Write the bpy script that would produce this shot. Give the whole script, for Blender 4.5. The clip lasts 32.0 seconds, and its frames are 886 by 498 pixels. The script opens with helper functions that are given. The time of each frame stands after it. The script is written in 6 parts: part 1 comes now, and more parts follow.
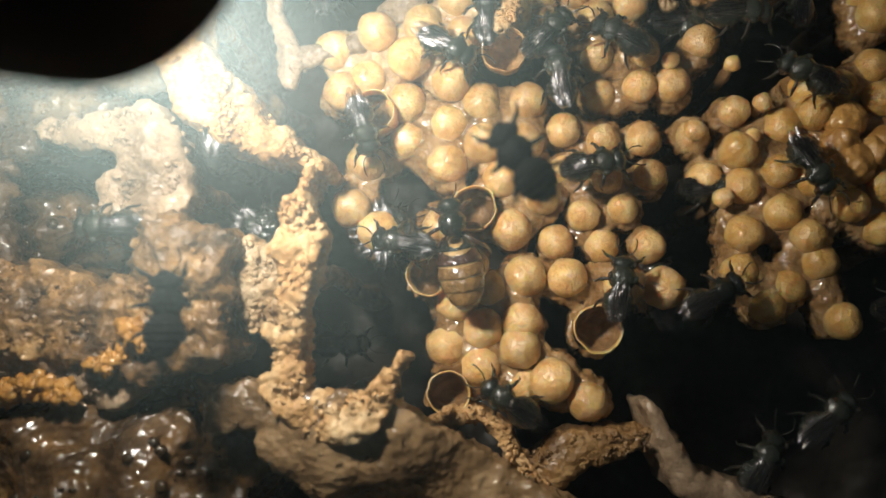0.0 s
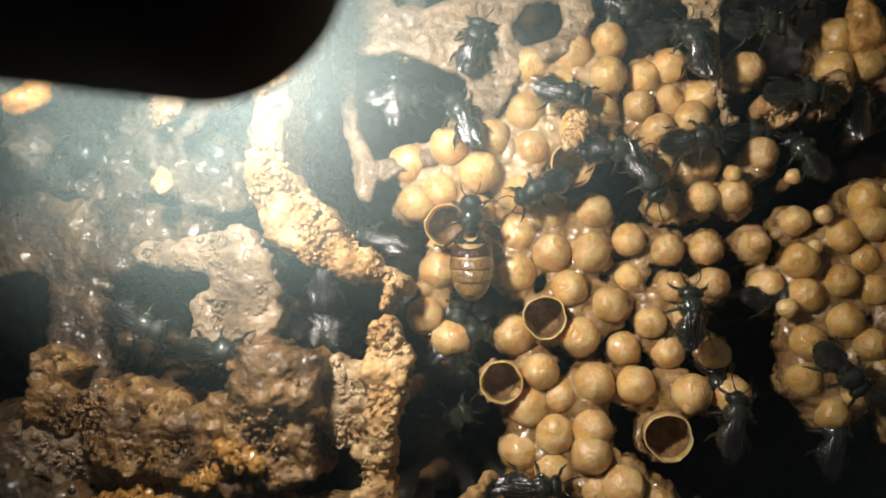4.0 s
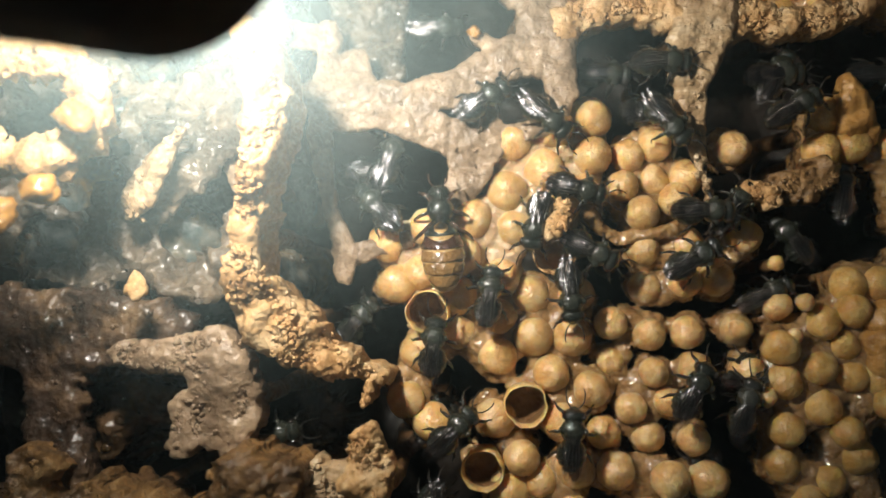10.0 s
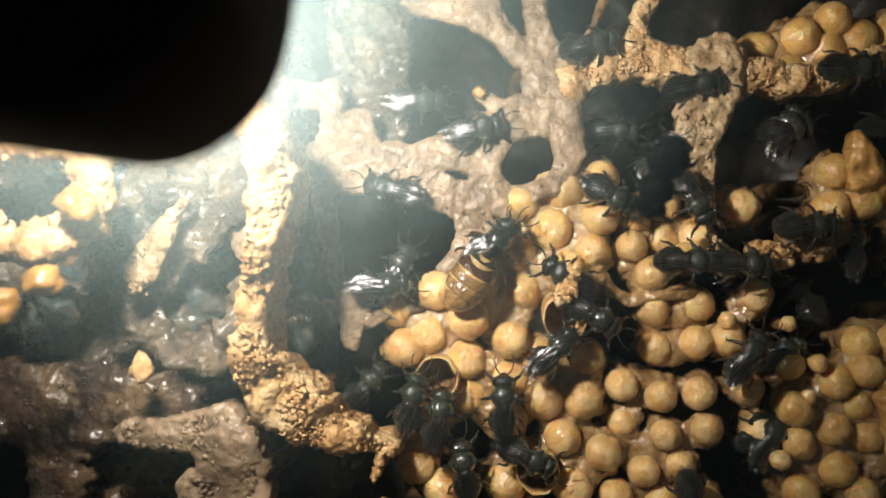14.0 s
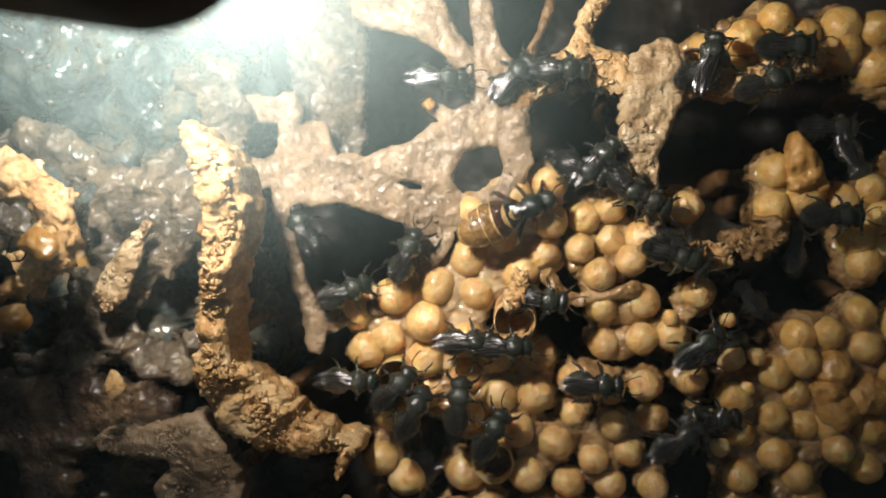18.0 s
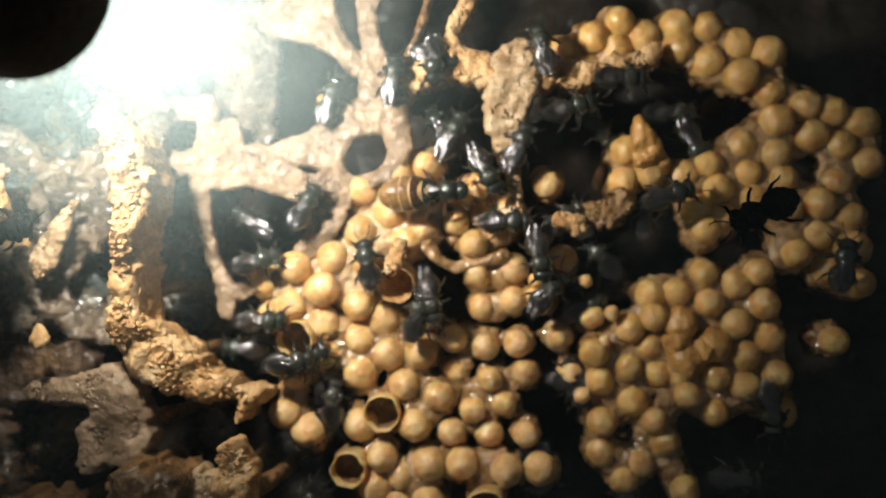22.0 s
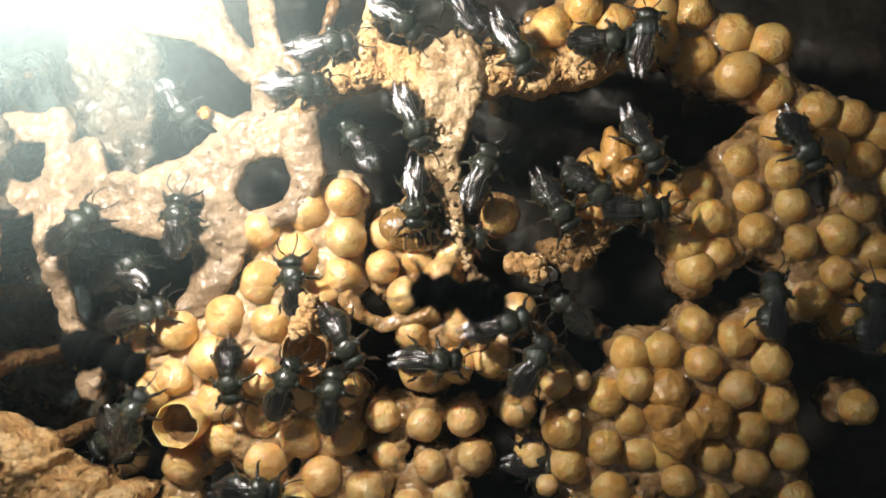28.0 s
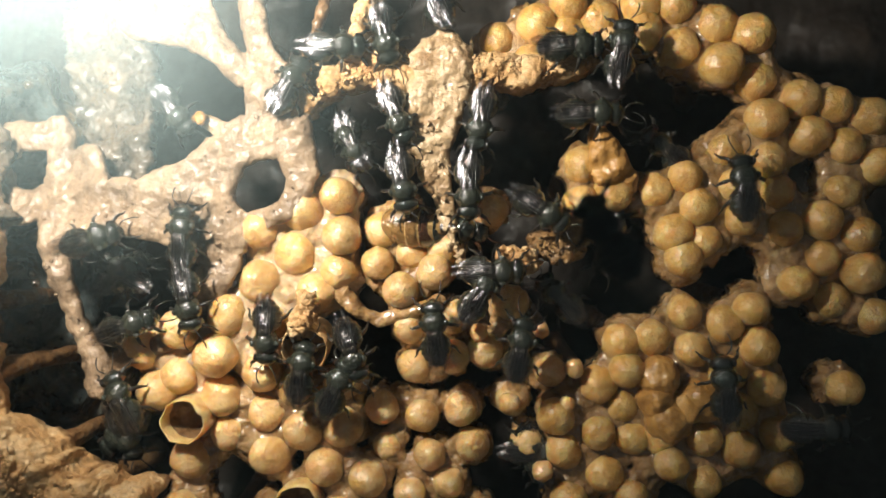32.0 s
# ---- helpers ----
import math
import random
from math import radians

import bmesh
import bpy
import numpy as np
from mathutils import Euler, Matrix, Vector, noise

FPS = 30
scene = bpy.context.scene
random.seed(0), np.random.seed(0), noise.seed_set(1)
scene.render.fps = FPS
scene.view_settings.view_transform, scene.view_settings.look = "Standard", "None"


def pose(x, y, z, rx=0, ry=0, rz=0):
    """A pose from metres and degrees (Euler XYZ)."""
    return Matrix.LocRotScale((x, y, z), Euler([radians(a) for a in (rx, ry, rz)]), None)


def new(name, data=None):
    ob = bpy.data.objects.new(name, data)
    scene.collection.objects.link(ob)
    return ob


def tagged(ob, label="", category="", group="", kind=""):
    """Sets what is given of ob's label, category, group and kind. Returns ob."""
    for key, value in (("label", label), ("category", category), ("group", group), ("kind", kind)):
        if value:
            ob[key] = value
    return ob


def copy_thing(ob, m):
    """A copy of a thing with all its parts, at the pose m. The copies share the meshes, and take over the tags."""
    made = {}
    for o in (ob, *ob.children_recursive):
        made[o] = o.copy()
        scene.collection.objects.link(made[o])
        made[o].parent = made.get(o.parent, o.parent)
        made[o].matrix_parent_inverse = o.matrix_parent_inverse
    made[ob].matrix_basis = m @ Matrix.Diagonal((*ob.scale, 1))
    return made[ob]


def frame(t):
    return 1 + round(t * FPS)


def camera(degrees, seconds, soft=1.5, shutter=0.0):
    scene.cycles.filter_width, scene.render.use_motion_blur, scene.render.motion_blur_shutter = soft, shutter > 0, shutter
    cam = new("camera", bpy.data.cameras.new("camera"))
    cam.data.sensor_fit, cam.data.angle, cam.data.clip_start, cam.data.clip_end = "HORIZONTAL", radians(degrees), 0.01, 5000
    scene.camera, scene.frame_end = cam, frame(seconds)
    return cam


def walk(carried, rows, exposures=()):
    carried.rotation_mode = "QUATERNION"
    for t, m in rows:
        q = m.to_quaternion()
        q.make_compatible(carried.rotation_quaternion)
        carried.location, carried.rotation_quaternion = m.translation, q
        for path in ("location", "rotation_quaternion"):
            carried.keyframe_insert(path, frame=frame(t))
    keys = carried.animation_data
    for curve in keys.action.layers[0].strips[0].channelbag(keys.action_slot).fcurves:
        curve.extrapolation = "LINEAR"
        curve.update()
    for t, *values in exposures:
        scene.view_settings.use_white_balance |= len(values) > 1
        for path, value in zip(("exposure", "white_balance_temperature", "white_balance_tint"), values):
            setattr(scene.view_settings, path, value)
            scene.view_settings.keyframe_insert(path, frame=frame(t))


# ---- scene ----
MM = 0.001
cam = camera(60, 32.0, soft=1.6)
PATH = [
    (0, pose(9.51 * MM, -17.30 * MM, 56.51 * MM, 7.07, 3.65, 1.79)),
    (0.5, pose(10.22 * MM, -17.06 * MM, 56.80 * MM, 7.64, 4.72, 1.69)),
    (1, pose(9.13 * MM, -17.00 * MM, 57.21 * MM, 7.56, 4.41, 1.89)),
    (1.5, pose(9.31 * MM, -18.16 * MM, 57.73 * MM, 7.76, 4.61, 2.09)),
    (2, pose(7.71 * MM, -17.20 * MM, 58.15 * MM, 7.58, 5.18, 2.19)),
    (2.5, pose(7.39 * MM, -15.75 * MM, 58.46 * MM, 7.65, 4.59, 1.79)),
    (3, pose(5.55 * MM, -14.09 * MM, 60.19 * MM, 7.32, 4.61, 1.99)),
    (3.5, pose(5.25 * MM, -12.59 * MM, 60.19 * MM, 9.26, 5.06, 1.59)),
    (5.5, pose(6.34 * MM, -7.92 * MM, 59.50 * MM, 5.71, 4.88, 2.00)),
    (6, pose(6.75 * MM, -9.49 * MM, 59.29 * MM, 7.64, 5.74, 1.89)),
    (6.5, pose(7.15 * MM, -8.22 * MM, 59.37 * MM, 6.58, 6.08, 2.20)),
    (7, pose(5.51 * MM, -7.89 * MM, 59.89 * MM, 7.05, 5.12, 2.09)),
    (7.5, pose(4.17 * MM, -6.14 * MM, 60.95 * MM, 5.33, 3.78, 2.10)),
    (8, pose(2.73 * MM, -5.22 * MM, 60.51 * MM, 5.24, 4.51, 2.00)),
    (8.5, pose(2.00 * MM, -3.12 * MM, 61.10 * MM, 5.02, 4.36, 1.90)),
    (9, pose(3.32 * MM, -1.99 * MM, 60.26 * MM, 4.33, 4.76, 1.70)),
    (9.5, pose(4.64 * MM, -0.46 * MM, 60.52 * MM, 4.63, 4.53, 1.60)),
    (10, pose(5.37 * MM, -0.11 * MM, 60.65 * MM, 4.86, 3.88, 1.40)),
    (10.5, pose(4.85 * MM, 0.24 * MM, 61.02 * MM, 5.17, 3.41, 1.10)),
    (11, pose(5.05 * MM, 0.71 * MM, 61.05 * MM, 5.66, 3.59, 1.00)),
    (11.5, pose(4.79 * MM, 2.14 * MM, 61.13 * MM, 5.62, 3.84, 0.80)),
    (12, pose(4.28 * MM, 2.93 * MM, 60.85 * MM, 5.61, 3.42, 0.70)),
    (12.5, pose(4.27 * MM, 4.31 * MM, 60.94 * MM, 5.01, 3.68, 0.70)),
    (13, pose(3.44 * MM, 4.31 * MM, 60.09 * MM, 4.63, 3.60, 0.70)),
    (13.5, pose(3.58 * MM, 4.76 * MM, 60.21 * MM, 4.61, 3.63, 0.70)),
    (14, pose(4.04 * MM, 5.28 * MM, 60.31 * MM, 4.53, 3.38, 0.50)),
    (14.5, pose(4.60 * MM, 4.85 * MM, 61.12 * MM, 4.90, 3.56, 0.40)),
    (16.5, pose(9.55 * MM, 13.52 * MM, 61.78 * MM, -0.53, 6.95, -0.60)),
    (17, pose(9.34 * MM, 12.59 * MM, 62.33 * MM, -0.52, 6.51, -0.81)),
    (17.5, pose(9.12 * MM, 12.51 * MM, 63.01 * MM, -0.38, 5.53, -1.00)),
    (18, pose(8.98 * MM, 10.86 * MM, 63.09 * MM, -0.31, 4.41, -1.10)),
    (18.5, pose(9.19 * MM, 12.02 * MM, 63.81 * MM, 0.14, 6.09, -1.41)),
    (19, pose(11.35 * MM, 13.27 * MM, 61.95 * MM, -0.11, 5.71, -1.71)),
    (19.5, pose(11.01 * MM, 14.77 * MM, 61.83 * MM, -0.57, 6.16, -1.61)),
    (20, pose(12.80 * MM, 14.14 * MM, 62.88 * MM, -1.07, 6.77, -1.81)),
    (20.5, pose(20.05 * MM, 9.96 * MM, 67.71 * MM, 2.85, 3.85, -2.90)),
    (21, pose(19.85 * MM, 7.61 * MM, 72.96 * MM, 0.95, 4.38, -2.91)),
    (21.5, pose(21.53 * MM, 2.86 * MM, 73.03 * MM, 2.86, 4.93, -2.10)),
    (22, pose(21.02 * MM, 2.68 * MM, 70.71 * MM, 3.96, 5.66, -2.00)),
    (22.5, pose(22.82 * MM, 4.82 * MM, 60.74 * MM, 5.08, 5.52, -2.10)),
    (23, pose(18.78 * MM, 6.12 * MM, 55.60 * MM, 4.32, 5.05, -2.40)),
    (23.5, pose(18.65 * MM, 6.45 * MM, 53.71 * MM, 2.55, 2.42, -2.70)),
    (24, pose(18.30 * MM, 6.09 * MM, 55.13 * MM, 3.71, 3.73, -2.50)),
    (24.5, pose(17.92 * MM, 6.24 * MM, 55.68 * MM, 4.27, 4.00, -3.00)),
    (25, pose(18.15 * MM, 7.19 * MM, 55.05 * MM, 3.81, 3.56, -2.90)),
    (25.5, pose(17.46 * MM, 6.87 * MM, 55.24 * MM, 4.51, 1.66, -2.79)),
    (27.5, pose(20.90 * MM, 8.97 * MM, 54.82 * MM, 1.88, 2.13, -3.50)),
    (28, pose(22.85 * MM, 8.84 * MM, 55.27 * MM, 2.48, 3.09, -3.60)),
    (28.5, pose(21.21 * MM, 9.23 * MM, 55.78 * MM, 2.24, 2.87, -3.50)),
    (29, pose(20.58 * MM, 9.46 * MM, 55.62 * MM, 2.65, 2.88, -3.20)),
    (29.5, pose(21.95 * MM, 9.55 * MM, 54.90 * MM, 3.03, 3.66, -3.40)),
    (30, pose(23.29 * MM, 9.69 * MM, 55.60 * MM, 2.55, 4.35, -3.91)),
    (30.5, pose(23.92 * MM, 9.91 * MM, 56.40 * MM, 1.57, 3.00, -4.60)),
    (31, pose(24.30 * MM, 9.98 * MM, 56.14 * MM, 1.25, 2.95, -4.80)),
    (31.5, pose(24.55 * MM, 9.78 * MM, 56.29 * MM, 1.36, 3.94, -4.91)),
    (32, pose(24.14 * MM, 9.45 * MM, 56.61 * MM, 1.27, 3.77, -5.11)),
]
walk(cam, PATH, exposures=[(0, -1.1), (1, -1.08), (2, -1.0), (3.5, -1.02), (6, -0.12), (9, -0.62), (13, -0.62), (17, -0.4), (19, -0.38), (22, -0.22), (23, -0.32), (25, -0.06), (28, 0.08), (31, 0.12), (32, 0.02)])
cam.data.dof.use_dof = True
cam.data.dof.focus_distance = 57 * MM
cam.data.dof.aperture_fstop = 32

# ---- light: one hand torch beside the lens, a dim room around ----
world = bpy.data.worlds.new("room")
scene.world = world
world.use_nodes = True
world.node_tree.nodes["Background"].inputs["Color"].default_value = (0.8, 0.84, 0.82, 1)
world.node_tree.nodes["Background"].inputs["Strength"].default_value = 0.085
# the torch's lens: it is part of the torch, which is carried along with the camera
TORCH_GLOW = bpy.data.materials.new("torch_glow")
TORCH_GLOW.use_nodes = True
glow = TORCH_GLOW.node_tree.nodes["Principled BSDF"].inputs
glow["Base Color"].default_value = (0.8, 0.8, 0.8, 1)
glow["Emission Color"].default_value = (1.0, 0.94, 0.83, 1)
glow["Emission Strength"].default_value = 1100


# ---- materials ----
def material(name):
    m = bpy.data.materials.new(name)
    m.use_nodes = True
    return m, m.node_tree, m.node_tree.nodes["Principled BSDF"]


def noise_node(tree, scale, detail=4.0, rough=0.6, coords=None):
    n = tree.nodes.new("ShaderNodeTexNoise")
    n.inputs["Scale"].default_value, n.inputs["Detail"].default_value = scale, detail
    n.inputs["Roughness"].default_value = rough
    if coords is None:
        coords = tree.nodes.new("ShaderNodeNewGeometry").outputs["Position"]
    tree.links.new(coords, n.inputs["Vector"])
    return n


def ramp(tree, source, stops):
    r = tree.nodes.new("ShaderNodeValToRGB")
    while len(r.color_ramp.elements) < len(stops):
        r.color_ramp.elements.new(0.5)
    for e, (p, c) in zip(r.color_ramp.elements, stops):
        e.position, e.color = p, (*c, 1)
    tree.links.new(source, r.inputs["Fac"])
    return r


def rough_stuff(name, stops, coarse, fine, bump, roughness, spec=0.5, local=False, subsurface=0.0, coat=0.0, vary=0.0, relief=0.5, swelling=1.0):
    """A surface whose colour runs over coarse noise; relief is the steepness of its fine bumps."""
    m, tree, bsdf = material(name)
    coords = None
    if local:
        coords = tree.nodes.new("ShaderNodeTexCoord").outputs["Object"]
    a = noise_node(tree, coarse, 5, 0.65, coords)
    colour = ramp(tree, a.outputs["Fac"], stops).outputs["Color"]
    b = noise_node(tree, fine, 6, 0.7, coords)
    if vary:
        info = tree.nodes.new("ShaderNodeObjectInfo")
        mul = tree.nodes.new("ShaderNodeMapRange")
        mul.inputs["To Min"].default_value, mul.inputs["To Max"].default_value = 1 - vary, 1 + vary
        tree.links.new(info.outputs["Random"], mul.inputs["Value"])
        hsv = tree.nodes.new("ShaderNodeHueSaturation")
        tree.links.new(mul.outputs["Result"], hsv.inputs["Value"])
        tree.links.new(colour, hsv.inputs["Color"])
        colour = hsv.outputs["Color"]
    speck = tree.nodes.new("ShaderNodeMixRGB")
    speck.blend_type = "MULTIPLY"
    speck.inputs["Fac"].default_value = 0.55
    tree.links.new(colour, speck.inputs["Color1"])
    tree.links.new(ramp(tree, b.outputs["Fac"], [(0.32, (0.45, 0.4, 0.36)), (0.58, (1, 1, 1))]).outputs["Color"], speck.inputs["Color2"])
    tree.links.new(speck.outputs["Color"], bsdf.inputs["Base Color"])
    bp = tree.nodes.new("ShaderNodeBump")
    bp.inputs["Strength"].default_value, bp.inputs["Distance"].default_value = bump, 0.62 * relief / fine
    tree.links.new(noise_node(tree, fine * 0.8, 2.2, 0.5, coords).outputs["Fac"], bp.inputs["Height"])
    swell = tree.nodes.new("ShaderNodeBump")
    swell.inputs["Strength"].default_value, swell.inputs["Distance"].default_value = bump, 3.2 * relief * swelling / fine
    tree.links.new(noise_node(tree, fine / 4.5, 2, 0.5, coords).outputs["Fac"], swell.inputs["Height"])
    tree.links.new(swell.outputs["Normal"], bp.inputs["Normal"])
    tree.links.new(bp.outputs["Normal"], bsdf.inputs["Normal"])
    tree.links.new(bp.outputs["Normal"], bsdf.inputs["Coat Normal"])
    rr = ramp(tree, b.outputs["Fac"], [(0.4, (roughness + 0.2,) * 3), (0.58, (max(0.05, roughness - 0.18),) * 3)])
    tree.links.new(rr.outputs["Color"], bsdf.inputs["Roughness"])
    bsdf.inputs["Specular IOR Level"].default_value = spec
    if subsurface:
        bsdf.inputs["Subsurface Weight"].default_value = subsurface
        bsdf.inputs["Subsurface Radius"].default_value = (0.9 * MM, 0.45 * MM, 0.15 * MM)
        bsdf.inputs["Subsurface Scale"].default_value = 1.0
    bsdf.inputs["Coat Weight"].default_value = coat
    bsdf.inputs["Coat Roughness"].default_value = 0.14
    return m


CELL_WAX = rough_stuff("brood_cell_wax", [(0.3, (0.56, 0.31, 0.105)), (0.5, (0.75, 0.49, 0.21)), (0.7, (0.85, 0.65, 0.37))], 800, 5000, 1.0, 0.32, 0.6, True, 0.5, 0.45, 0.14, 0.85, 0.1)
CELL_GOLD = rough_stuff("golden_cell_wax", [(0.3, (0.53, 0.28, 0.07)), (0.5, (0.69, 0.43, 0.145)), (0.7, (0.79, 0.57, 0.26))], 800, 5000, 1.0, 0.32, 0.6, True, 0.5, 0.45, 0.14, 0.85, 0.1)
MEMBRANE = rough_stuff("shiny_wax_membrane", [(0.3, (0.16, 0.08, 0.03)), (0.5, (0.34, 0.2, 0.085)), (0.7, (0.54, 0.36, 0.19))], 500, 1700, 1.0, 0.18, 0.65, subsurface=0.2, coat=0.9, relief=0.9)
PALE_MEMBRANE = rough_stuff("pale_wax_membrane", [(0.3, (0.42, 0.27, 0.14)), (0.5, (0.58, 0.41, 0.24)), (0.7, (0.68, 0.53, 0.36))], 500, 1900, 1.0, 0.25, 0.6, subsurface=0.3, coat=0.7, relief=0.9)
CERUMEN = rough_stuff("cerumen", [(0.3, (0.26, 0.15, 0.07)), (0.5, (0.45, 0.31, 0.17)), (0.7, (0.58, 0.46, 0.31))], 350, 3600, 1.0, 0.45, 0.5, coat=0.15, relief=0.8)
RESIN = rough_stuff("grey_tan_cerumen", [(0.3, (0.13, 0.085, 0.05)), (0.45, (0.25, 0.17, 0.105)), (0.6, (0.37, 0.26, 0.165)), (0.74, (0.5, 0.36, 0.22))], 260, 4200, 1.0, 0.48, 0.45, coat=0.12, relief=0.55)
CRUMBLY = rough_stuff("crumbly_orange_wax", [(0.3, (0.38, 0.19, 0.07)), (0.5, (0.57, 0.345, 0.15)), (0.7, (0.69, 0.51, 0.3))], 420, 3200, 1.0, 0.55, 0.4, relief=0.8)
MOUND = rough_stuff("rough_brown_cerumen", [(0.3, (0.045, 0.025, 0.012)), (0.44, (0.13, 0.07, 0.028)), (0.58, (0.28, 0.155, 0.056)), (0.74, (0.46, 0.29, 0.125))], 230, 3000, 1.0, 0.5, 0.45, coat=0.2, relief=0.8)
BROWN = rough_stuff("brown_comb_wax", [(0.3, (0.1, 0.05, 0.02)), (0.55, (0.22, 0.12, 0.05)), (0.75, (0.4, 0.25, 0.12))], 500, 2600, 1.0, 0.45, 0.4, relief=0.6)
BATUMEN = rough_stuff("dark_batumen", [(0.3, (0.012, 0.01, 0.008)), (0.6, (0.035, 0.026, 0.02)), (0.8, (0.07, 0.05, 0.035))], 120, 900, 0.8, 0.55, 0.3)
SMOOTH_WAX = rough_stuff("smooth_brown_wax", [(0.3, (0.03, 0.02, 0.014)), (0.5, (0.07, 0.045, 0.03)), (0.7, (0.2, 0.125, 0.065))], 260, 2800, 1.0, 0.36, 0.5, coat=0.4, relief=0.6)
TAN_SHEET = rough_stuff("brown_tan_wax_sheet", [(0.3, (0.1, 0.06, 0.03)), (0.5, (0.25, 0.155, 0.075)), (0.7, (0.46, 0.31, 0.17))], 260, 2800, 1.0, 0.36, 0.5, coat=0.4, relief=0.6)
PATCH = rough_stuff("granular_orange_wax", [(0.3, (0.36, 0.17, 0.04)), (0.55, (0.55, 0.29, 0.08)), (0.75, (0.66, 0.42, 0.16))], 500, 2800, 1.0, 0.42, 0.5, coat=0.3, relief=0.6)
CLOUDY = rough_stuff("cloudy_grey_wax", [(0.3, (0.05, 0.042, 0.034)), (0.5, (0.12, 0.093, 0.068)), (0.7, (0.26, 0.19, 0.125))], 220, 1900, 1.0, 0.36, 0.45, coat=0.3, relief=0.8)
HONEY = rough_stuff("honey_pot_wall", [(0.3, (0.03, 0.045, 0.05)), (0.5, (0.08, 0.1, 0.1)), (0.62, (0.16, 0.13, 0.09)), (0.75, (0.4, 0.22, 0.06))], 170, 600, 1.0, 0.25, 0.6, coat=0.7, relief=1.1)
HONEY_BROWN = rough_stuff("brown_honey_pot_wall", [(0.3, (0.035, 0.022, 0.013)), (0.5, (0.1, 0.06, 0.03)), (0.62, (0.17, 0.095, 0.04)), (0.75, (0.36, 0.19, 0.05))], 200, 700, 1.0, 0.25, 0.6, coat=0.7, relief=1.1)
AMBER = rough_stuff("orange_propolis", [(0.3, (0.3, 0.13, 0.025)), (0.7, (0.52, 0.27, 0.065))], 700, 2600, 0.9, 0.3, 0.5, coat=0.5)
WOOD = rough_stuff("hive_wood", [(0.3, (0.1, 0.065, 0.04)), (0.7, (0.2, 0.13, 0.08))], 60, 500, 0.4, 0.7, 0.3)


# ---- mesh helpers, in millimetres ----
def part(name, bm, mat, parent=None, label="", smooth=True):
    me = bpy.data.meshes.new(name)
    if isinstance(bm, tuple):
        me.from_pydata([(v[0] * MM, v[1] * MM, v[2] * MM) for v in bm[0]], [], bm[1])
    else:
        bmesh.ops.scale(bm, vec=(MM, MM, MM), verts=bm.verts)
        bm.to_mesh(me)
        bm.free()
    me.materials.append(mat)
    me.polygons.foreach_set("use_smooth", [smooth] * len(me.polygons))
    me.update()
    ob = new(name, me)
    if parent is not None:
        ob.parent = parent
    if label:
        ob["label"] = label
    return ob


def thing(name, label, category, group="", kind="", x=0, y=0, z=0):
    ob = new(name)
    ob.empty_display_size = 2 * MM
    ob.matrix_world = pose(x * MM, y * MM, z * MM)
    return tagged(ob, label, category, group, kind)


def ball(rx, ry, rz, cx=0, cy=0, cz=0, u=16, v=10, rough=0.0, freq=1.0, seed=0, bm=None):
    bm = bm or bmesh.new()
    made = bmesh.ops.create_uvsphere(bm, u_segments=u, v_segments=v, radius=1)["verts"]
    for w in made:
        k = 1 + rough * noise.noise((w.co + Vector((seed * 7.3, seed * 3.1, seed))) * freq) if rough else 1
        w.co = Vector((cx + w.co.x * rx * k, cy + w.co.y * ry * k, cz + w.co.z * rz * k))
    return bm


def smooth_path(pts, per=4):
    """Points x, y, z, r run through by a Catmull-Rom curve."""
    p = np.array(pts, float)
    p = np.vstack([2 * p[0] - p[1], p, 2 * p[-1] - p[-2]])
    out = []
    for i in range(1, len(p) - 2):
        for k in range(per):
            t = k / per
            a, b, c, d = p[i - 1], p[i], p[i + 1], p[i + 2]
            out.append(0.5 * (2 * b + (c - a) * t + (2 * a - 5 * b + 4 * c - d) * t * t + (3 * b - a - 3 * c + d) * t ** 3))
    out.append(p[-2])
    return np.array(out)


def strand(pts, seg=12, per=5, lump=0.2, freq=0.9, fine=0.08, seed=0, flat=1.0):
    """A lumpy tube through points x, y, z, r with closed rounded ends."""
    c = smooth_path(pts, per)
    n = len(c)
    verts, faces = [], []
    side0 = None
    for i in range(n):
        d = Vector(c[min(i + 1, n - 1), :3] - c[max(i - 1, 0), :3]).normalized()
        ref = Vector((0, 0, 1)) if abs(d.z) < 0.9 else Vector((1, 0, 0))
        s = d.cross(ref).normalized() if side0 is None else (side0 - d * side0.dot(d)).normalized()
        side0 = s
        up = s.cross(d)
        r = max(c[i, 3], 0.03)
        if i in (0, n - 1):
            r *= 0.45
        for k in range(seg):
            a = 2 * math.pi * k / seg
            w = Vector(c[i, :3]) + (s * math.cos(a) + up * math.sin(a) * flat) * r
            q = w + Vector((seed * 5.1, seed * 2.3, 0))
            e = lump * noise.noise(q * freq) + fine * 2 * noise.noise(q * freq * 3.7)
            w += (s * math.cos(a) + up * math.sin(a) * flat) * r * e * 1.6
            verts.append(w)
    for i in range(n - 1):
        for k in range(seg):
            a, b = i * seg + k, i * seg + (k + 1) % seg
            faces.append((a, b, b + seg, a + seg))
    faces.append(tuple(range(seg))[::-1])
    faces.append(tuple(range((n - 1) * seg, n * seg)))
    return verts, faces


def joined(*meshes):
    verts, faces = [], []
    for v, f in meshes:
        k = len(verts)
        verts += list(v)
        faces += [tuple(i + k for i in q) for q in f]
    return verts, faces


